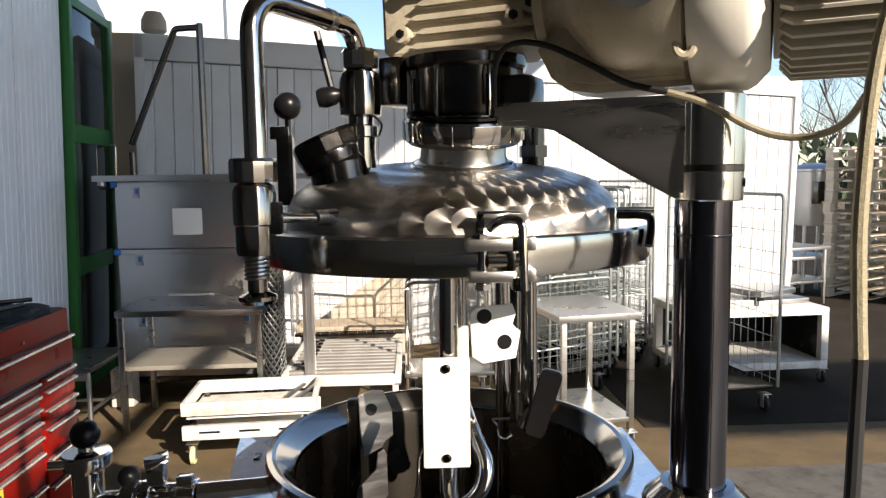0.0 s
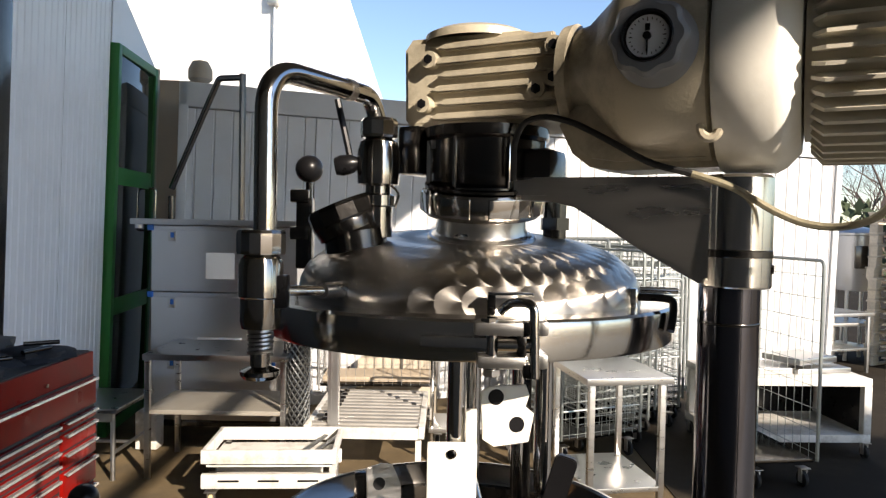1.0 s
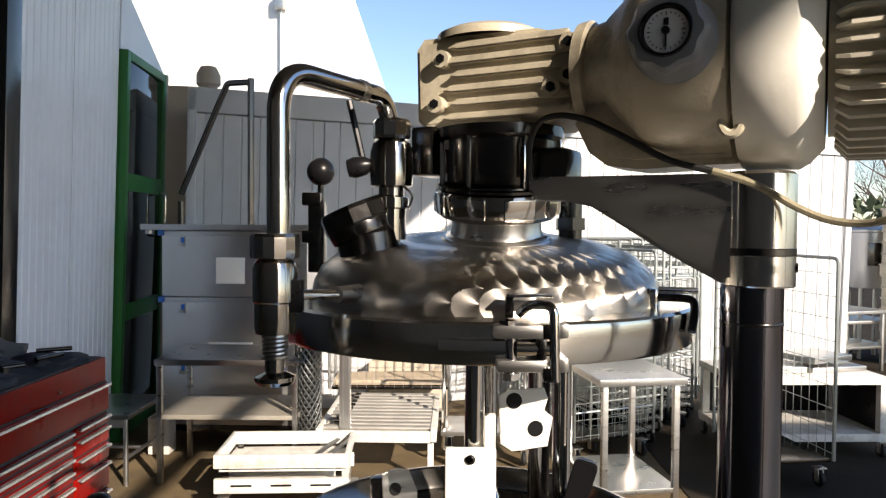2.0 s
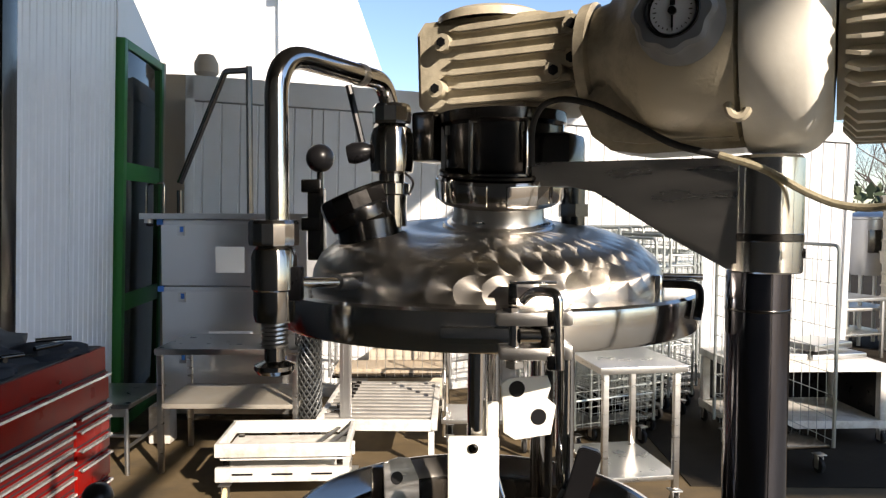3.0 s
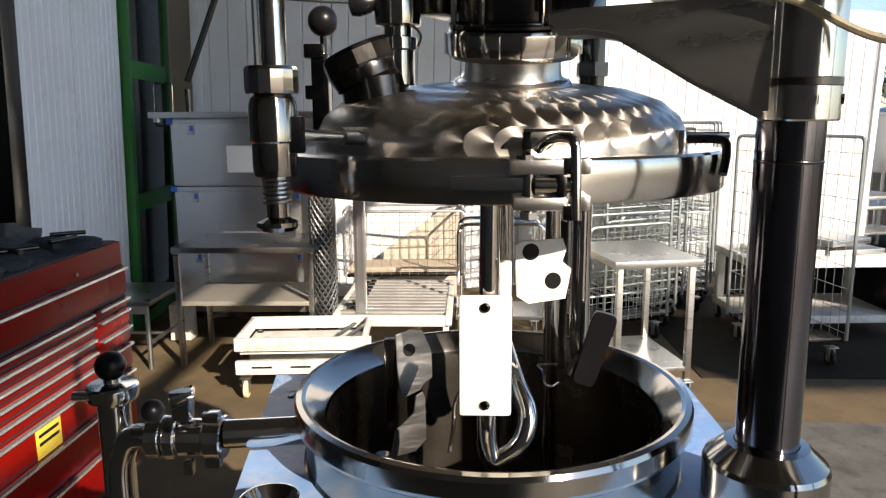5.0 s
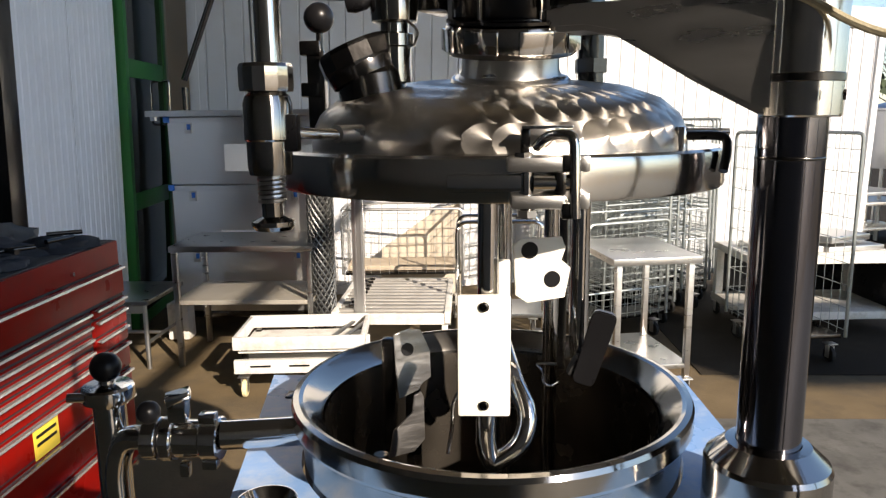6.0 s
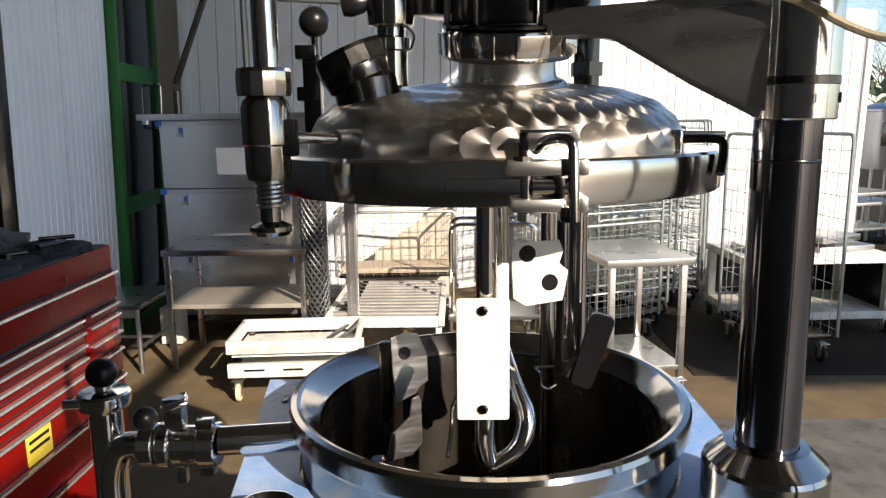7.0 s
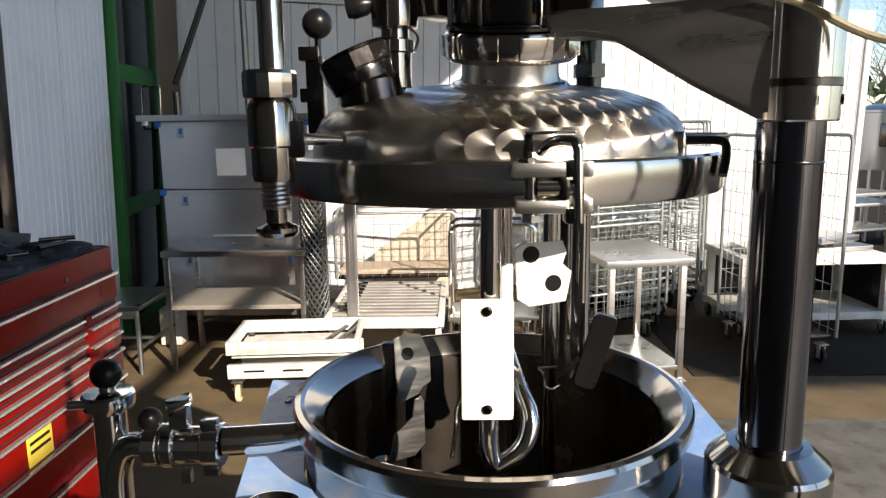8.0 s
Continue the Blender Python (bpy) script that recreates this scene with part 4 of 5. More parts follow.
tube_part("hook", rounded([loc(0.322, 1.40, 1.311), loc(0.288, 1.40, 1.311), loc(0.300, 1.395, 1.302), loc(0.298, 1.395, 1.285), loc(0.310, 1.395, 1.278), loc(0.322, 1.395, 1.285)], 0.008, 5), 0.0022, STEEL, agi, "", 8)

# outlet pipework at the side
out = cyl_part("outlet_pipe", loc(-0.165, 1.41, 1.198), loc(-0.03, 1.43, 1.198), 0.0215, STEEL_BRIGHT, mixer, "horizontal steel outlet pipe with valve", seg=32)


def ring_on(name, x0, x1, r, mat=STEEL_BRIGHT, y=1.41, z=1.193, seg=32):
    bm = B()
    w = x1 - x0
    m = Matrix.Translation(loc(x0, y, z)) @ pose(0, 0, 0, 0, 90, 0)
    add_lathe(bm, [(0.012, 0), (r - 0.002, 0), (r, 0.002), (r, w - 0.002), (r - 0.002, w), (0.012, w)], seg, m)
    return part(name, bm, mat, out)


ring_on("clamp_ring", -0.192, -0.165, 0.032)
ring_on("valve_body", -0.232, -0.192, 0.028)
ring_on("valve_body", -0.250, -0.232, 0.033)
ring_on("clamp_ring", -0.278, -0.255, 0.031)
ring_on("gasket", -0.255, -0.250, 0.027, BLACK)
box_part("clamp_nut", loc(-0.180, 1.40, 1.160), (0.022, 0.02, 0.016), STEEL, out, 0.003)
box_part("clamp_nut", loc(-0.214, 1.39, 1.155), (0.014, 0.014, 0.022), STEEL, out, 0.003)
box_part("clamp_hinge", loc(-0.180, 1.40, 1.230), (0.024, 0.02, 0.014), STEEL, out, 0.003)
box_part("valve_lever", loc(-0.222, 1.40, 1.262), (0.036, 0.030, 0.012), STEEL_BRIGHT, out, 0.003, "", pose(0, 0, 0, 0, -12, 20))
box_part("valve_neck", loc(-0.222, 1.40, 1.242), (0.026, 0.024, 0.034), STEEL_BRIGHT, out, 0.003)
bm = B()
bmesh.ops.create_uvsphere(bm, u_segments=24, v_segments=16, radius=0.0165, matrix=Matrix.Translation(loc(-0.250, 1.365, 1.252)))
part("lever_ball", bm, BLACK, out, "black ball knob", 60)
tube_part("elbow", rounded([loc(-0.272, 1.41, 1.193), loc(-0.315, 1.42, 1.19), loc(-0.335, 1.425, 1.14), loc(-0.335, 1.425, 0.9)], 0.05, 8), 0.0185, STEEL_BRIGHT, out, "", 24)
bm4 = Matrix.Translation(loc(-0.342, 1.435, 0))
stand = lathe_part("sample_valve", [(0.0235, 0.0), (0.0235, 1.235), (0.026, 1.24), (0.036, 1.243), (0.0375, 1.247), (0.0375, 1.262), (0.035, 1.266), (0.012, 1.268), (0.011, 1.276), (0, 1.276)], STEEL_BRIGHT, mixer, "upright sample valve with a black ball", 40, bm4, 24)
bm = B()
bmesh.ops.create_uvsphere(bm, u_segments=28, v_segments=18, radius=0.0225, matrix=Matrix.Translation(loc(-0.342, 1.435, 1.293)))
part("ball_knob", bm, BLACK, stand, "black ball knob", 60)
tube_part("cap_lever", [loc(-0.36, 1.41, 1.255), loc(-0.385, 1.40, 1.258)], 0.007, STEEL, stand)

cup = thing("steel_funnel", pose(-0.045, 1.215, 1.153), "small polished steel funnel on the table plate", "funnel")
lathe_part("bowl", [(0.012, 0.0), (0.014, 0.018), (0.034, 0.05), (0.037, 0.053), (0.0355, 0.053), (0.033, 0.05), (0.012, 0.022), (0, 0.02)], STEEL, cup, "", 40)

# ---- goods in the yard ----
def caster(parent, x, y, r=0.05, tyre=RUBBER, z=0.0, rz=0):
    """A swivel caster: fork plate, cheeks and tyre, wheel on the ground at z."""
    bm = B()
    add_box(bm, (x, y, z + 2 * r + 0.02), (0.07, 0.07, 0.006), 0.001)
    add_box(bm, (x - 0.018, y, z + r + 0.02), (0.005, 0.04, r + 0.03), 0.001)
    add_box(bm, (x + 0.018, y, z + r + 0.02), (0.005, 0.04, r + 0.03), 0.001)
    fork = part("caster_fork", bm, STEEL_DULL, parent)
    bm = B()
    add_lathe(bm, [(0.01, -0.014), (r - 0.006, -0.014), (r, -0.009), (r, 0.009), (r - 0.006, 0.014), (0.01, 0.014)], 24, pose(x, y, z + r, 0, 90, 0))
    part("tyre", bm, tyre, fork)


# red tool chest
CHX, CH0, CH1, CHT = -1.30, 2.20, 3.43, 1.15
chest = thing("tool_chest", pose(CHX, (CH0 + CH1) / 2, 0), "dark red steel tool chest with chrome drawer pulls", "tool chest")
LEN = CH1 - CH0
box_part("body", (-0.27, 0, 0.64), (0.52, LEN, CHT - 0.13), RED, chest, 0.008)
# Dark sheet over the red body paints the shade in the gaps
box_part("drawer_gap_shade", (-0.008, 0, 0.60), (0.012, LEN - 0.03, 0.90), MAT_SHADE, chest, 0.001, "dark sheet painting the shade between drawers")
box_part("top_mat", (-0.27, 0, CHT - 0.005), (0.50, LEN - 0.03, 0.02), MAT_SHADE, chest, 0.006, "worn dark rubber mat")
for y in (-LEN / 2 + 0.1, LEN / 2 - 0.1):
    caster(chest, -0.10, y, 0.06)
    caster(chest, -0.44, y, 0.06)
DIV = 3.13 - (CH0 + CH1) / 2


def drawer(y0, y1, z0, z1):
    bm = B()
    add_box(bm, (0.0, (y0 + y1) / 2, (z0 + z1) / 2), (0.022, y1 - y0, z1 - z0), 0.004)
    d = part("drawer", bm, RED, chest)
    bm = B()
    add_prism(bm, [(0.010, z1 - 0.002), (0.028, z1 - 0.002), (0.030, z1 - 0.011), (0.024, z1 - 0.012), (0.023, z1 - 0.007), (0.010, z1 - 0.007)], y0 + 0.01, y1 - 0.01)
    part("pull", bm, PULL, d, "full-width chrome pull")


drawer(-LEN / 2 + 0.02, LEN / 2 - 0.02, 0.93, 1.045)
lz = [0.913, 0.862, 0.811, 0.760, 0.70, 0.635, 0.50, 0.34, 0.16]
for a, b in zip(lz, lz[1:]):
    drawer(-LEN / 2 + 0.02, DIV - 0.012, b + 0.014, a)
rz_ = [0.913, 0.863, 0.786, 0.71, 0.59, 0.47, 0.16]
for a, b in zip(rz_, rz_[1:]):
    drawer(DIV + 0.012, LEN / 2 - 0.02, b + 0.014, a)
box_part("warning_label", (0.0125, -0.06, 0.56), (0.002, 0.15, 0.11), YELLOW, chest, 0.0005, "yellow label with black bars")
for z in (0.585, 0.555):
    box_part("label_bar", (0.0140, -0.06, z), (0.001, 0.12, 0.012), BLACK, chest, 0.0)
cyl_part("lock", (0.0, 0.22, 1.085), (0.012, 0.22, 1.085), 0.008, STEEL, chest)


def crumpled(name, c, s, material, label, seed, category="cloth"):
    """A heap of soft stuff with folds."""
    rnd = random.Random(seed)
    bm = B()
    bmesh.ops.create_uvsphere(bm, u_segments=28, v_segments=14, radius=1.0)
    off = Vector((rnd.uniform(0, 9), rnd.uniform(0, 9), 0))
    for v in bm.verts:
        k = 1 + 0.5 * noise.noise(v.co * 1.7 + off) + 0.25 * noise.noise(v.co * 4.5 + off)
        v.co = Vector((v.co.x * s[0] * k, v.co.y * s[1] * k, max(v.co.z, -0.15) * s[2] * k))
    return tagged(_placed(link_mesh(name, bm, material, 50), c), label, category)


def _placed(ob, c):
    ob.location = c
    return ob


for k, (x, y, sx, sy, sz) in enumerate(((-1.50, 2.55, 0.20, 0.22, 0.055), (-1.58, 2.95, 0.18, 0.20, 0.06), (-1.45, 3.20, 0.14, 0.16, 0.04), (-1.70, 3.28, 0.12, 0.12, 0.075), (-1.42, 2.82, 0.08, 0.12, 0.035))):
    crumpled("work_cloth", (x, y, CHT + 0.008), (sx, sy, sz), CLOTH if k != 3 else RAG, "crumpled dark work cloth lying on the tool chest" if k != 3 else "crumpled pale rag lying on the tool chest", 10 + k)
for k in range(7):
    r = random.Random(40 + k)
    x, y = -1.38 - 0.25 * r.random(), 2.35 + 1.0 * r.random()
    tool = cyl_part("handle", (0, 0, 0.008), (0.12, 0.05, 0.008), 0.009, DARK_STEEL, None)
    tool.name = "hand_tool"
    tool.matrix_world = pose(x, y, CHT + 0.05, 0, 0, r.uniform(0, 360))
    tagged(tool, "dark steel hand tool lying among cloths", "tool", "tools on the chest")


def tube_frame(parent, pts, r, mat, name="rail", rad=0.03):
    return tube_part(name, rounded(pts, rad, 5), r, mat, parent, "", 8)


def steel_table(name, m, w, d, h, shelf, label, casters, over=0.03, leg=0.035, top=0.04, mat=STEEL_SATIN, shelf_mat=STEEL_SATIN):
    """A work table of sheet steel on square legs with a lower shelf; the origin is the front left foot."""
    t = thing(name, m, label, "table")
    box_part("tabletop", (w / 2, d / 2, h - top / 2), (w, d, top), mat, t, 0.004)
    z0 = 0.13 if casters else 0.0
    for x in (over + leg / 2, w - over - leg / 2):
        for y in (over + leg / 2, d - over - leg / 2):
            box_part("leg", (x, y, (h - top + z0) / 2), (leg, leg, h - top - z0 - 0.002), mat, t, 0.003)
            if casters:
                caster(t, x, y, 0.05)
    box_part("shelf", (w / 2, d / 2, shelf), (w - 2 * over - 0.004, d - 2 * over - 0.004, 0.03), shelf_mat, t, 0.003)
    return t


steel_table("steel_table", pose(1.015, 4.40, 0, 0, 0, 10), 0.53, 0.70, 0.862, 0.20, "brushed stainless steel table with a lower shelf on casters", True)
steel_table("shelf_table", pose(-1.78, 5.03, 0, 0, 0, 1), 0.95, 0.62, 0.835, 0.45, "stainless steel table with worn lower shelf", False, 0.01, 0.035, shelf_mat=STEEL_WORN)
# low bench
bench = thing("low_bench", pose(-2.62, 4.97, 0), "low worn stainless bench with tubular legs", "bench")
box_part("seat", (0.35, 0.3, 0.465), (0.70, 0.60, 0.03), STEEL_SATIN, bench, 0.004)
box_part("apron", (0.35, 0.03, 0.42), (0.62, 0.02, 0.06), STEEL_WORN, bench, 0.003)
for x in (0.04, 0.66):
    for y in (0.04, 0.56):
        cyl_part("leg", (x, y, 0.0), (x, y, 0.452), 0.016, STEEL_DULL, bench, seg=14)
tube_part("stretcher", [(0.04, 0.3, 0.18), (0.66, 0.3, 0.18)], 0.012, STEEL_DULL, bench)
tube_part("stretcher", [(0.66, 0.04, 0.18), (0.66, 0.56, 0.18)], 0.012, STEEL_DULL, bench)
box_part("hung_box", (0.62, 0.72, 0.15), (0.16, 0.14, 0.28), WHITE_PAINT, bench, 0.01)


# stacked aluminium boxes
def alu_box(m, w, d, h, lid):
    t = thing("aluminium_box", m, "dull aluminium transport box with latches in a stack", "box", "stacked boxes")
    box_part("shell", (w / 2, d / 2, h / 2), (w, d, h - 0.004), ALU, t, 0.012)
    box_part("rim", (w / 2, d / 2, h - 0.022), (w + 0.016, d + 0.016, 0.036), ALU, t, 0.004)
    for x in (0.16, w - 0.18):
        latch = box_part("latch", (x, -0.008, h - 0.085), (0.055, 0.014, 0.075), STEEL_SATIN, t, 0.003)
        box_part("latch_tab", (x + 0.008, -0.018, h - 0.075), (0.026, 0.008, 0.04), BLUE_TAPE, latch, 0.002, "blue latch tab")
    for x in (0.0, w):
        box_part("corner_cap", (x, 0.0, h - 0.02), (0.045, 0.045, 0.045), BLUE_TAPE, t, 0.008, "blue corner cap")
    if lid:
        box_part("note", (lid, -0.004, h * (0.40 if h > 0.5 else 0.16)), (0.22 if h > 0.5 else 0.34, 0.003, 0.20 if h > 0.5 else 0.10), PAPER, t, 0.0005, "white paper note")
    return t


for z0, h, note in ((0.18, 0.52, 0), (0.70, 0.47, 0.53), (1.17, 0.51, 0.53)):
    alu_box(pose(-2.05, 5.82, z0), 1.12, 0.62, h, note)
bs = thing("box_stand", pose(-2.05, 5.82, 0), "low dark stand under the stacked boxes", "stand")
box_part("deck", (0.56, 0.31, 0.155), (1.1, 0.6, 0.045), DARK_STEEL, bs, 0.004)
for x in (0.05, 1.07):
    for y in (0.05, 0.57):
        box_part("leg", (x, y, 0.066), (0.05, 0.05, 0.132), DARK_STEEL, bs, 0.004)
slab = thing("top_shelf", pose(-2.18, 5.76, 1.682), "grey steel shelf plate lying on the stacked boxes", "shelf")
box_part("plate", (0.95, 0.34, 0.022), (1.9, 0.72, 0.044), STEEL_DULL, slab, 0.005)
cyl_part("bracket_end", (0.05, 0.03, -0.03), (0.05, 0.03, 0.0), 0.03, STEEL_DULL, slab)

# rolled mesh
mesh_roll = thing("mesh_roll", pose(-0.80, 5.22, 0), "upright roll of dark perforated metal mesh", "mesh roll")
bm = B()
N, M = 14, 44
R, H = 0.085, 1.25
for i in range(N):
    for s in (-1, 1):
        path = []
        for k in range(M + 1):
            a = 2 * math.pi * i / N + s * k * 0.22
            path.append(Vector((R * math.cos(a), R * math.sin(a), H * k / M)))
        add_tube(bm, path, 0.0058, 4)
part("lattice", bm, GALV_DARK, mesh_roll)
cyl_part("core", (0, 0, 0), (0, 0, H - 0.02), 0.05, MAT_SHADE, mesh_roll)

# aluminium upright
post = thing("aluminium_upright", pose(-0.535, 5.14, 0), "bare aluminium upright profile", "post")
bm = B()
add_box(bm, (0, 0, 0.75), (0.075, 0.045, 1.5), 0.004)
add_box(bm, (-0.015, -0.024, 0.75), (0.008, 0.006, 1.49))
add_box(bm, (0.022, -0.024, 0.75), (0.008, 0.006, 1.49))
part("profile", bm, ALU, post)
box_part("foot", (0, 0, 0.006), (0.16, 0.12, 0.012), ALU, post, 0.003)

# roller conveyor
conv = thing("roller_conveyor", pose(-0.72, 5.06, 0), "short gravity roller conveyor with zinc rollers", "conveyor")
WC, DC, HC = 0.80, 1.05, 0.34
box_part("side_rail", (0.02, DC / 2, HC), (0.04, DC, 0.08), WHITE_PAINT, conv, 0.004)
box_part("side_rail", (WC - 0.02, DC / 2, HC), (0.04, DC, 0.08), WHITE_PAINT, conv, 0.004)
box_part("end_rail", (WC / 2, 0.015, HC - 0.01), (WC - 0.084, 0.03, 0.075), WHITE_PAINT, conv, 0.004)
for k in range(11):
    cyl_part("roller", (0.042, 0.09 + 0.093 * k, HC + 0.022), (WC - 0.042, 0.09 + 0.093 * k, HC + 0.022), 0.024, ROLLER, conv, seg=14)
for x in (0.04, WC - 0.04):
    for y in (0.06, DC - 0.06):
        box_part("leg", (x, y, (HC - 0.042) / 2), (0.04, 0.04, HC - 0.044), WHITE_PAINT, conv, 0.004)
# rusty drive chain hanging at the conveyor
for k in range(16):
    box_part("chain_link", (0.13 + 0.03 * (k % 2), 0.10 + 0.055 * k, HC + 0.06), (0.045, 0.03, 0.02), DARK_STEEL, conv, 0.004)

# low aluminium trolley
tro = thing("tray_trolley", pose(-1.20, 4.47, 0, 0, 0, 4), "low white aluminium tray trolley on cream casters", "trolley")
TW, TD, TZ = 0.78, 0.50, 0.385
for nm, c, s in (("tray_side", (TW / 2, 0.012, TZ - 0.04), (TW, 0.024, 0.08)), ("tray_side", (TW / 2, TD - 0.012, TZ - 0.04), (TW, 0.024, 0.08)),
                 ("tray_side", (0.012, TD / 2, TZ - 0.041), (0.024, TD - 0.05, 0.078)), ("tray_side", (TW - 0.012, TD / 2, TZ - 0.041), (0.024, TD - 0.05, 0.078)),
                 ("tray_floor", (TW / 2, TD / 2, TZ - 0.10), (TW - 0.05, TD - 0.05, 0.012))):
    box_part(nm, c, s, WHITE_PAINT, tro, 0.004)
for x in (0.06, TW - 0.06):
    for y in (0.05, TD - 0.05):
        box_part("strut", (x, y, TZ - 0.145), (0.035, 0.035, 0.128), DARK_STEEL, tro, 0.003)
box_part("lower_frame", (TW / 2, 0.02, 0.20), (TW, 0.035, 0.085), WHITE_PAINT, tro, 0.006)
box_part("lower_frame", (TW / 2, TD - 0.02, 0.20), (TW, 0.035, 0.085), WHITE_PAINT, tro, 0.006)
box_part("deck", (TW / 2, TD / 2, 0.19), (TW - 0.03, TD - 0.08, 0.03), WHITE_PAINT, tro, 0.004)
for k in range(3):
    box_part("slot", (0.16 + 0.23 * k, 0.0, 0.205), (0.12, 0.008, 0.010), BLACK, tro, 0.001)
for k in range(2):
    box_part("clip", (0.60 + 0.08 * k, 0.25, TZ - 0.055), (0.028, 0.36, 0.012), STEEL_DULL, tro, 0.003, "", pose(0, 0, 0, 8, 0, -28))
for x in (0.05, TW - 0.05):
    for y in (0.05, TD - 0.05):
        caster(tro, x, y, 0.055, CREAM_WHEEL)


def wire_cage(m, w, d, h, z0, cell, label, group="", sides="blr", front=0.0, mat=GALV, wire=0.0023, tube=0.012, base=True, shelves=0):
    """A wire-sided roll cage on casters; the origin is the front left foot. Each side is one welded grid."""
    c = thing("roll_cage", m, label, "roll cage", group)
    for nm, p, q in (("b", (0, d), (w, d)), ("l", (0, 0), (0, d)), ("r", (w, 0), (w, d)), ("f", (0, 0), (w, 0))):
        if nm not in sides:
            continue
        p, q = Vector((*p, 0)), Vector((*q, 0))
        top = h if nm != "f" else (front or h)
        fr = tube_part("side_frame", rounded([p + Vector((0, 0, z0)), p + Vector((0, 0, top)), q + Vector((0, 0, top)), q + Vector((0, 0, z0))], 0.05, 5), tube, mat, c, "", 8)
        bm = B()
        length = (q - p).length
        nx, nz = max(2, round(length / cell)), max(2, round((top - z0) / (cell * 1.6)))
        for k in range(1, nx):
            a = p.lerp(q, k / nx)
            add_tube(bm, [a + Vector((0, 0, z0)), a + Vector((0, 0, top - 0.01))], wire, 4, False)
        for k in range(nz):
            z = Vector((0, 0, z0 + (top - z0) * (k + 0.3) / nz))
            add_tube(bm, [p + z, q + z], wire * 1.25, 4, False)
        part("wire_grid", bm, mat, fr)
    for s in range(shelves):
        z = z0 + (h - z0) * (s + 0.7) / (shelves + 0.6)
        bm = B()
        shelf = tube_part("shelf_frame", [(0, 0, z), (w, 0, z), (w, d, z), (0, d, z), (0, 0, z)], 0.007, mat, c, "", 5)
        for k in range(9):
            tube_part("wire", [(w * (k + 0.5) / 9, 0, z + 0.008), (w * (k + 0.5) / 9, d, z + 0.008)], 0.0035, mat, shelf, "", 4)
    if base:
        # Dark steel instead of the cage's finish puts shade into the deck's colour
        box_part("deck", (w / 2, d / 2, z0), (w - 0.03, d - 0.03, 0.025), DARK_STEEL, c, 0.004)
        for x in (0.06, w - 0.06):
            for y in (0.06, d - 0.06):
                caster(c, x, y, 0.055)
    return c


wire_cage(pose(2.25, 5.05, 0, 0, 0, 8), 0.46, 0.72, 1.53, 0.19, 0.09, "tall galvanised wire roll cage on dark casters", "roll cages")
for k in range(4):
    wire_cage(pose(1.05 + 0.17 * k, 5.45 + 0.30 * k, 0, 0, 0, 24 + 3 * k), 0.70, 0.80, 1.55 + 0.02 * (k % 2), 0.19, 0.07, "galvanised wire roll cage nested in a row", "roll cages", "blrf", 0.9, shelves=4)
wire_cage(pose(-0.82, 6.15, 0, 0, 0, 3), 0.98, 0.45, 0.93, 0.40, 0.075, "low wire cage trolley with a board deck", "roll cages", "blrf", 0.93, STEEL_DULL)
bd = thing("board", pose(-0.80, 6.18, 0.416, 0, 0, 3), "worn plywood board lying in the wire trolley", "board")
box_part("sheet", (0.47, 0.2, 0.022), (0.92, 0.36, 0.04), RENDERED, bd, 0.004)
for k in range(3):
    wire_cage(pose(1.55 + 0.16 * k, 6.3 + 0.25 * k, 0, 0, 0, 18 + 5 * k), 0.72, 0.78, 1.62, 0.19, 0.06, "galvanised wire roll cage standing against the container", "roll cages", "blrf", 1.3, shelves=5)
# Upright tan sheet paints the slanted shadow that falls on the container
shadow_sheet = thing("plywood_sheet", pose(0, 6.66, 0.0), "tan sheet standing in for a shadow on the container", "board")
bm = B()
add_prism(bm, [(-0.58, 0.0), (-0.56, 0.52), (-0.05, 0.88), (0.14, 0.92), (0.15, 0.0)], 0.0, 0.018, 0.002)
part("sheet", bm, SHADOW_TAN, shadow_sheet)
# bent tube handles of a nested trolley
hand = thing("tube_trolley", pose(0.12, 5.5, 0), "tubular steel push trolley behind the machine", "trolley")
for y in (0.0, 0.35):
    tube_frame(hand, [(0, y, 0.12), (0, y, 0.92), (0.62, y, 0.92), (0.62, y, 0.12)], 0.014, STEEL, "loop", 0.08)
box_part("deck", (0.31, 0.18, 0.24), (0.66, 0.44, 0.03), STEEL_DULL, hand, 0.004)
for x in (0.04, 0.58):
    for y in (0.02, 0.33):
        caster(hand, x, y, 0.05)

# white cart behind the tall cage
cart = thing("white_cart", pose(2.30, 5.72, 0, 0, 0, 3), "white painted steel cart with two decks", "cart")
box_part("deck", (0.58, 0.36, 0.585), (1.16, 0.72, 0.06), WHITE_PAINT, cart, 0.006)
box_part("lower_deck", (0.58, 0.36, 0.155), (1.16, 0.72, 0.06), WHITE_PAINT, cart, 0.006)
# Added black sheets, back and side, paint the shade between the decks
box_part("back_shade", (0.58, 0.70, 0.37), (1.08, 0.02, 0.366), BLACK, cart, 0.002)
box_part("side_panel", (1.13, 0.345, 0.37), (0.02, 0.565, 0.366), BLACK, cart, 0.002)
for x in (0.03, 1.13):
    for y in (0.03, 0.66):
        box_part("leg", (x, y, 0.37), (0.06, 0.06, 0.367), WHITE_PAINT, cart, 0.004)
        caster(cart, x, y, 0.05)
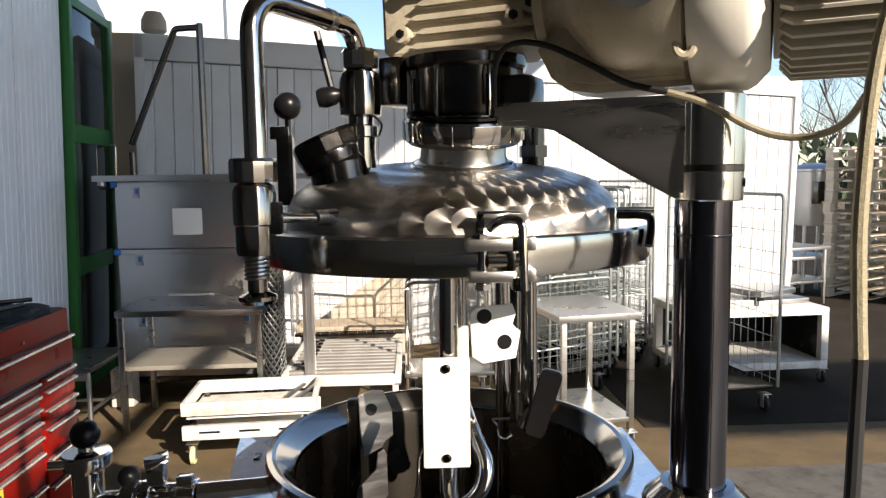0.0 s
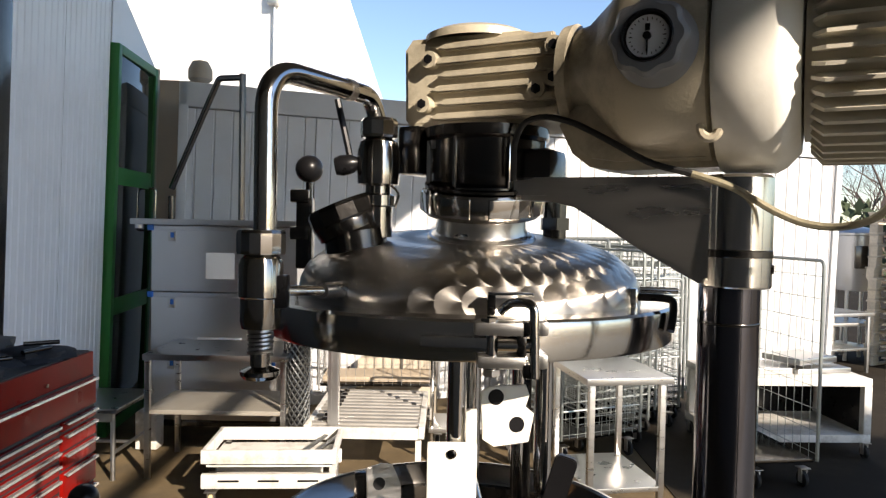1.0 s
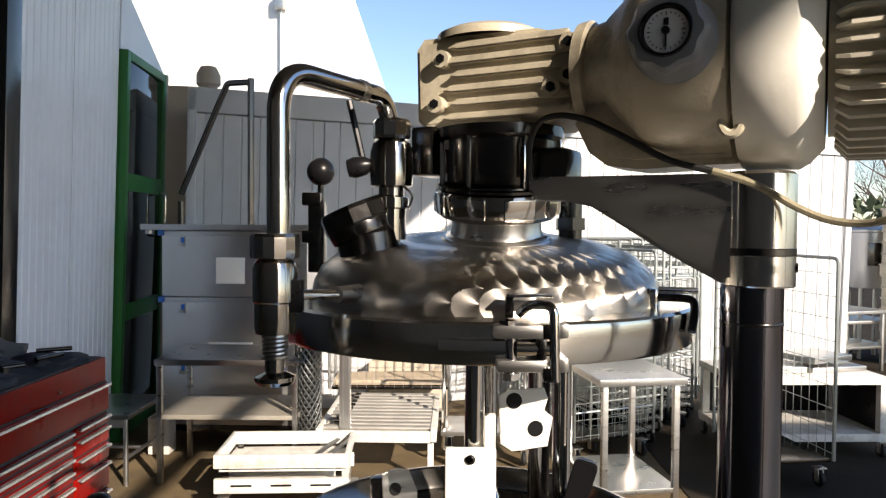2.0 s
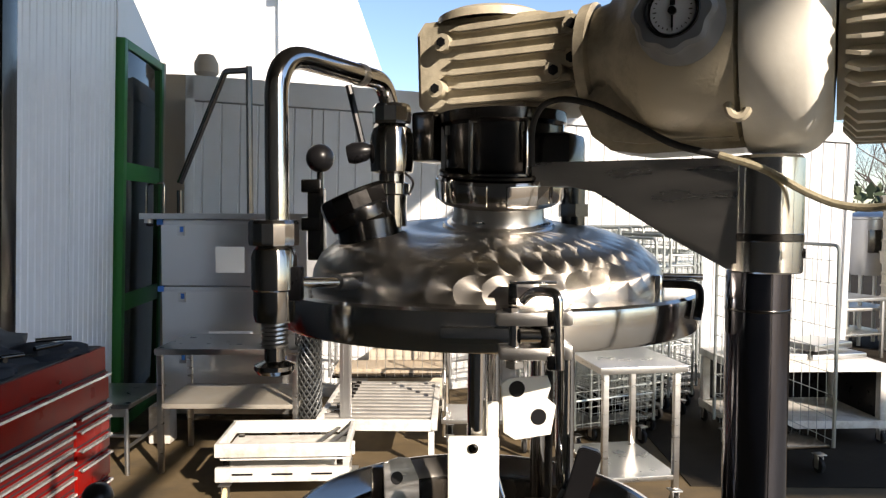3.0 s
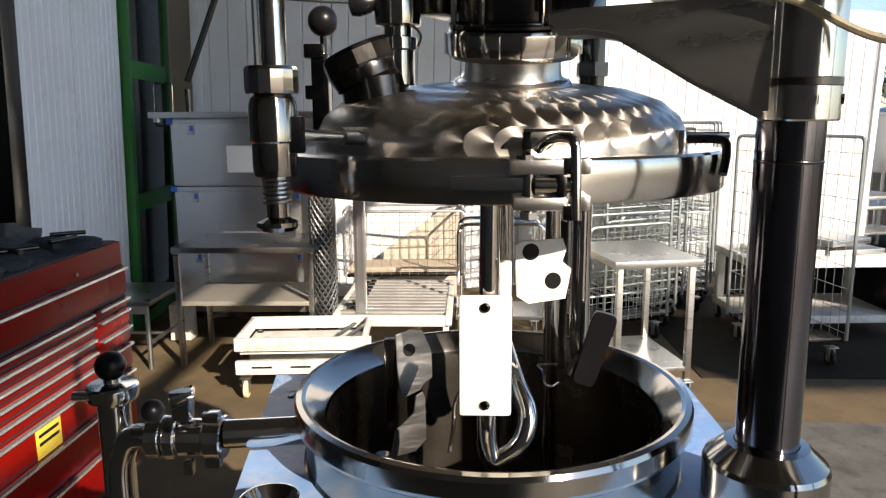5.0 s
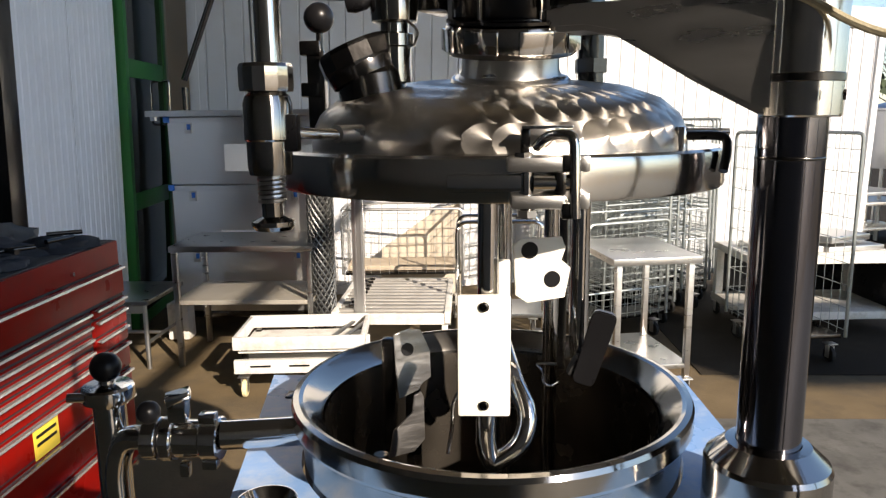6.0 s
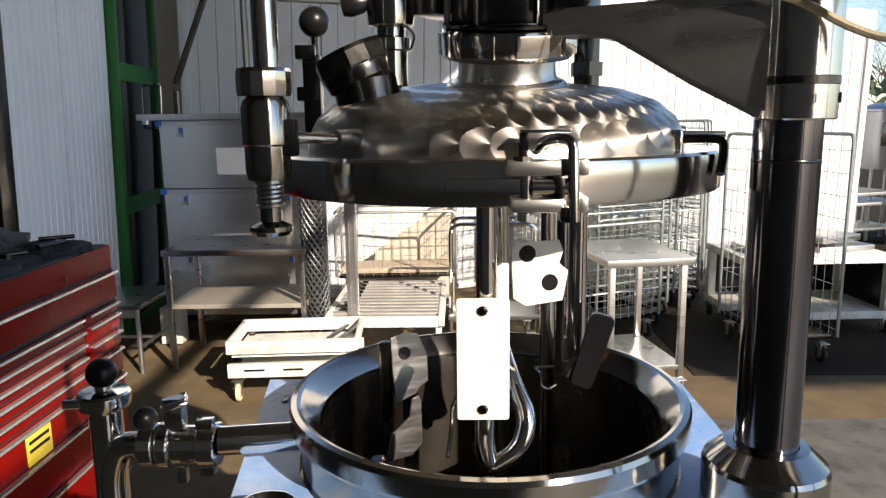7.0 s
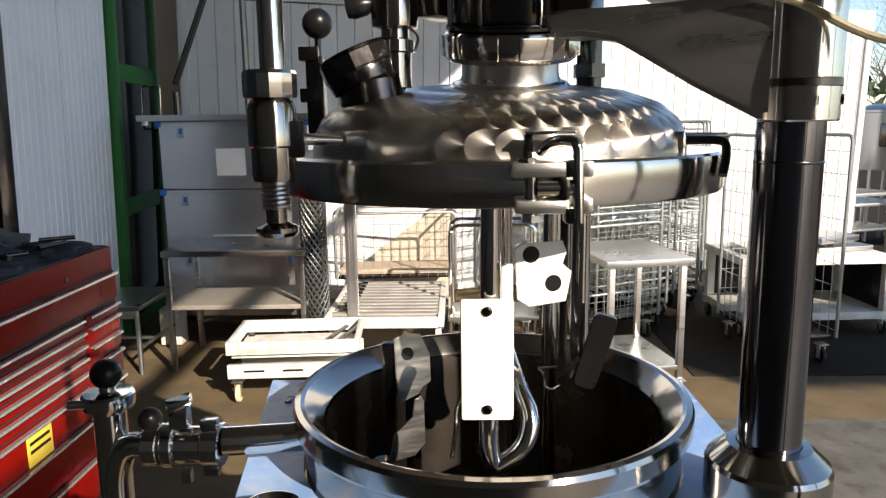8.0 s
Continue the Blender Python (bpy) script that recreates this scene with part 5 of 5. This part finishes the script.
for k, (x, y, w, h) in enumerate(((0.35, 0.3, 0.5, 0.05), (0.85, 0.35, 0.5, 0.04), (0.8, 0.4, 0.44, 0.09))):
    t = thing("steel_tray", cart.matrix_world @ pose(x, y, 0.617 + (0.042 if k == 2 else 0), 0, 0, 12 * k), "flat steel tray lying on the white cart", "tray", "trays")
    bm = B()
    add_box(bm, (0, 0, h * 0.5), (w, 0.36, h if k != 2 else 0.05), 0.008)
    part("tray", bm, STEEL_SATIN, t)

# tank and its stands by the road
tank = thing("steel_tank", pose(5.75, 10.1, 0), "upright stainless tank on a steel stand", "tank")
lathe_part("shell", [(0.0, 0.93), (0.30, 0.95), (0.31, 0.97), (0.31, 1.68), (0.33, 1.69), (0.33, 1.72), (0.29, 1.75), (0.1, 1.80), (0, 1.80)], ALU, tank, "", 40)
box_part("hatch", (-0.1, -0.305, 1.40), (0.16, 0.04, 0.3), DARK_STEEL, tank, 0.01)
for a in range(4):
    x, y = 0.24 * math.cos(a * math.pi / 2 + 0.7), 0.24 * math.sin(a * math.pi / 2 + 0.7)
    cyl_part("leg", (x, y, 0), (x, y, 0.97), 0.025, STEEL_DULL, tank, seg=12)
steel_table("steel_table", pose(4.6, 8.8, 0, 0, 0, 20), 0.9, 0.6, 0.75, 0.3, "grey steel table by the road", False, mat=STEEL_DULL)
steel_table("steel_table", pose(5.0, 9.5, 0, 0, 0, 15), 1.0, 0.7, 0.55, 0.2, "low grey steel table by the road", False, mat=STEEL_DULL)


# stacked pallets
def pallet(m):
    p = thing("pallet", m, "weathered pale wooden pallet in a stack", "pallet", "stacked pallets")
    for k in range(5):
        box_part("board", (0, -0.45 + 0.225 * k, 0.131), (1.2, 0.13, 0.022), WOOD, p, 0.002)
    for k in range(3):
        box_part("skid", (0, -0.45 + 0.45 * k, 0.011), (1.2, 0.1, 0.022), WOOD, p, 0.002)
    for x in (-0.53, 0.0, 0.53):
        for y in (-0.45, 0.0, 0.45):
            box_part("block", (x, y, 0.071), (0.13, 0.1, 0.096), WOOD, p, 0.002)
    return p


first = pallet(pose(6.45, 9.55, 0, 0, 0, 30))
for k in range(1, 14):
    r = random.Random(k)
    copy_thing(first, pose(6.45 + r.uniform(-0.02, 0.02), 9.55 + r.uniform(-0.02, 0.02), 0.1425 * k, 0, 0, 30 + r.uniform(-1, 1)))

# hedge and bare trees along the road
def hedge():
    rnd = random.Random(5)
    bm = B()
    for k in range(2600):
        x = rnd.uniform(-4, 42)
        y = rnd.uniform(-1.2, 1.2)
        z = rnd.uniform(0, 1) ** 0.7 * (3.0 + 0.8 * noise.noise(Vector((x * 0.35, 2, 0))))
        s = rnd.uniform(0.12, 0.32)
        q = Euler((rnd.uniform(0, 6), rnd.uniform(0, 6), rnd.uniform(0, 6))).to_matrix()
        vs = [bm.verts.new(Vector((x, y, z + 0.1)) + q @ Vector(p) * s) for p in ((-1, 0, 0), (0, -0.6, 0.2), (1, 0, 0), (0, 0.6, 0.25))]
        bm.faces.new(vs)
    h = tagged(link_mesh("hedge", bm, HEDGE, 10), "dark evergreen hedge along the road", "hedge", "", "stuff")
    h.matrix_world = pose(8, 27, 0, 0, 0, -12)


hedge()


def bare_tree(m, seed, height):
    rnd = random.Random(seed)
    t = thing("bare_tree", m, "leafless winter tree with fine grey branches", "tree", "trees along the road")
    trunk, twigs = B(), B()

    def grow(p, d, r, length, depth, bm):
        pts, rs = [p], [r]
        for k in range(4):
            d = (d + Vector((rnd.uniform(-1, 1), rnd.uniform(-1, 1), rnd.uniform(-0.3, 0.7))) * 0.16).normalized()
            pts.append(pts[-1] + d * length / 4)
            rs.append(r * (1 - 0.13 * (k + 1)))
        add_tube(bm, pts, rs, 5 if depth > 2 else 3, False)
        if depth == 0:
            return
        for k in range(4 if depth > 1 else 5):
            i = rnd.choice((1, 2, 3, 4, 4))
            side = Vector((rnd.uniform(-1, 1), rnd.uniform(-1, 1), rnd.uniform(-0.1, 0.8))).normalized()
            grow(pts[i], (d * 0.55 + side * 0.8).normalized(), rs[i] * 0.62, length * rnd.uniform(0.55, 0.8), depth - 1, twigs)

    grow(Vector((0, 0, -0.05)), Vector((0, 0, 1)), height * 0.022, height * 0.38, 5, trunk)
    part("trunk", trunk, BARK, t)
    part("crown", twigs, BARK, t, "fine bare twigs")


for k, (x, y, h) in enumerate(((15.0, 25.0, 8.0), (18.2, 26.5, 9.0), (21.0, 24.5, 8.0), (12.6, 28.0, 8.5))):
    bare_tree(pose(x, y, 0, 0, 0, 40 * k), 60 + k, h)

# canopy over the working place, with the added unseen walls that carry it
EDGE_X, EDGE_Z = 4.10, 5.5
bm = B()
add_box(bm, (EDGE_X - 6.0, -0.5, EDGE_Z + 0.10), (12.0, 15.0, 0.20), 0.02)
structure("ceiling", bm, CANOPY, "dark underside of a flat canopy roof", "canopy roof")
bm = B()
add_box(bm, (EDGE_X - 0.05, -0.5, 5.062), (0.08, 15.0, 0.124), 0.01)
structure("beam_east", bm, CANOPY, "dark steel edge beam hung below the canopy roof", "beam")
bm = B()
for y in (-7.6, -0.5, 6.6):
    add_box(bm, (EDGE_X - 0.14, y, 5.23), (0.08, 0.08, 0.56), 0.005)
structure("beam_hangers", bm, CANOPY, "dark steel hangers of the edge beam", "beam")
# Walls added out of view, coloured dark so the steel mirrors shade
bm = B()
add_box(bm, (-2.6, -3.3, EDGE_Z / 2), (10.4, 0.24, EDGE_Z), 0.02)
structure("wall_south", bm, CANOPY, "unseen added wall, shade put into its dark colour", "wall")
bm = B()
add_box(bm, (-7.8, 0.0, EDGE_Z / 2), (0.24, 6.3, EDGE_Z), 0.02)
structure("wall_west", bm, CANOPY, "unseen added end wall, shade put into its dark colour", "wall")
# Beam added out of view to cast a dark band on the ground
bm = B()
add_box(bm, (10.8, -3.9, 5.95), (5.0, 0.2, 0.95), 0.01)
add_box(bm, (13.0, -3.9, 2.74), (0.3, 0.3, 5.48), 0.01)
structure("added_shade_beam", bm, CANOPY, "unseen beam on a post, added to shade the ground", "beam")
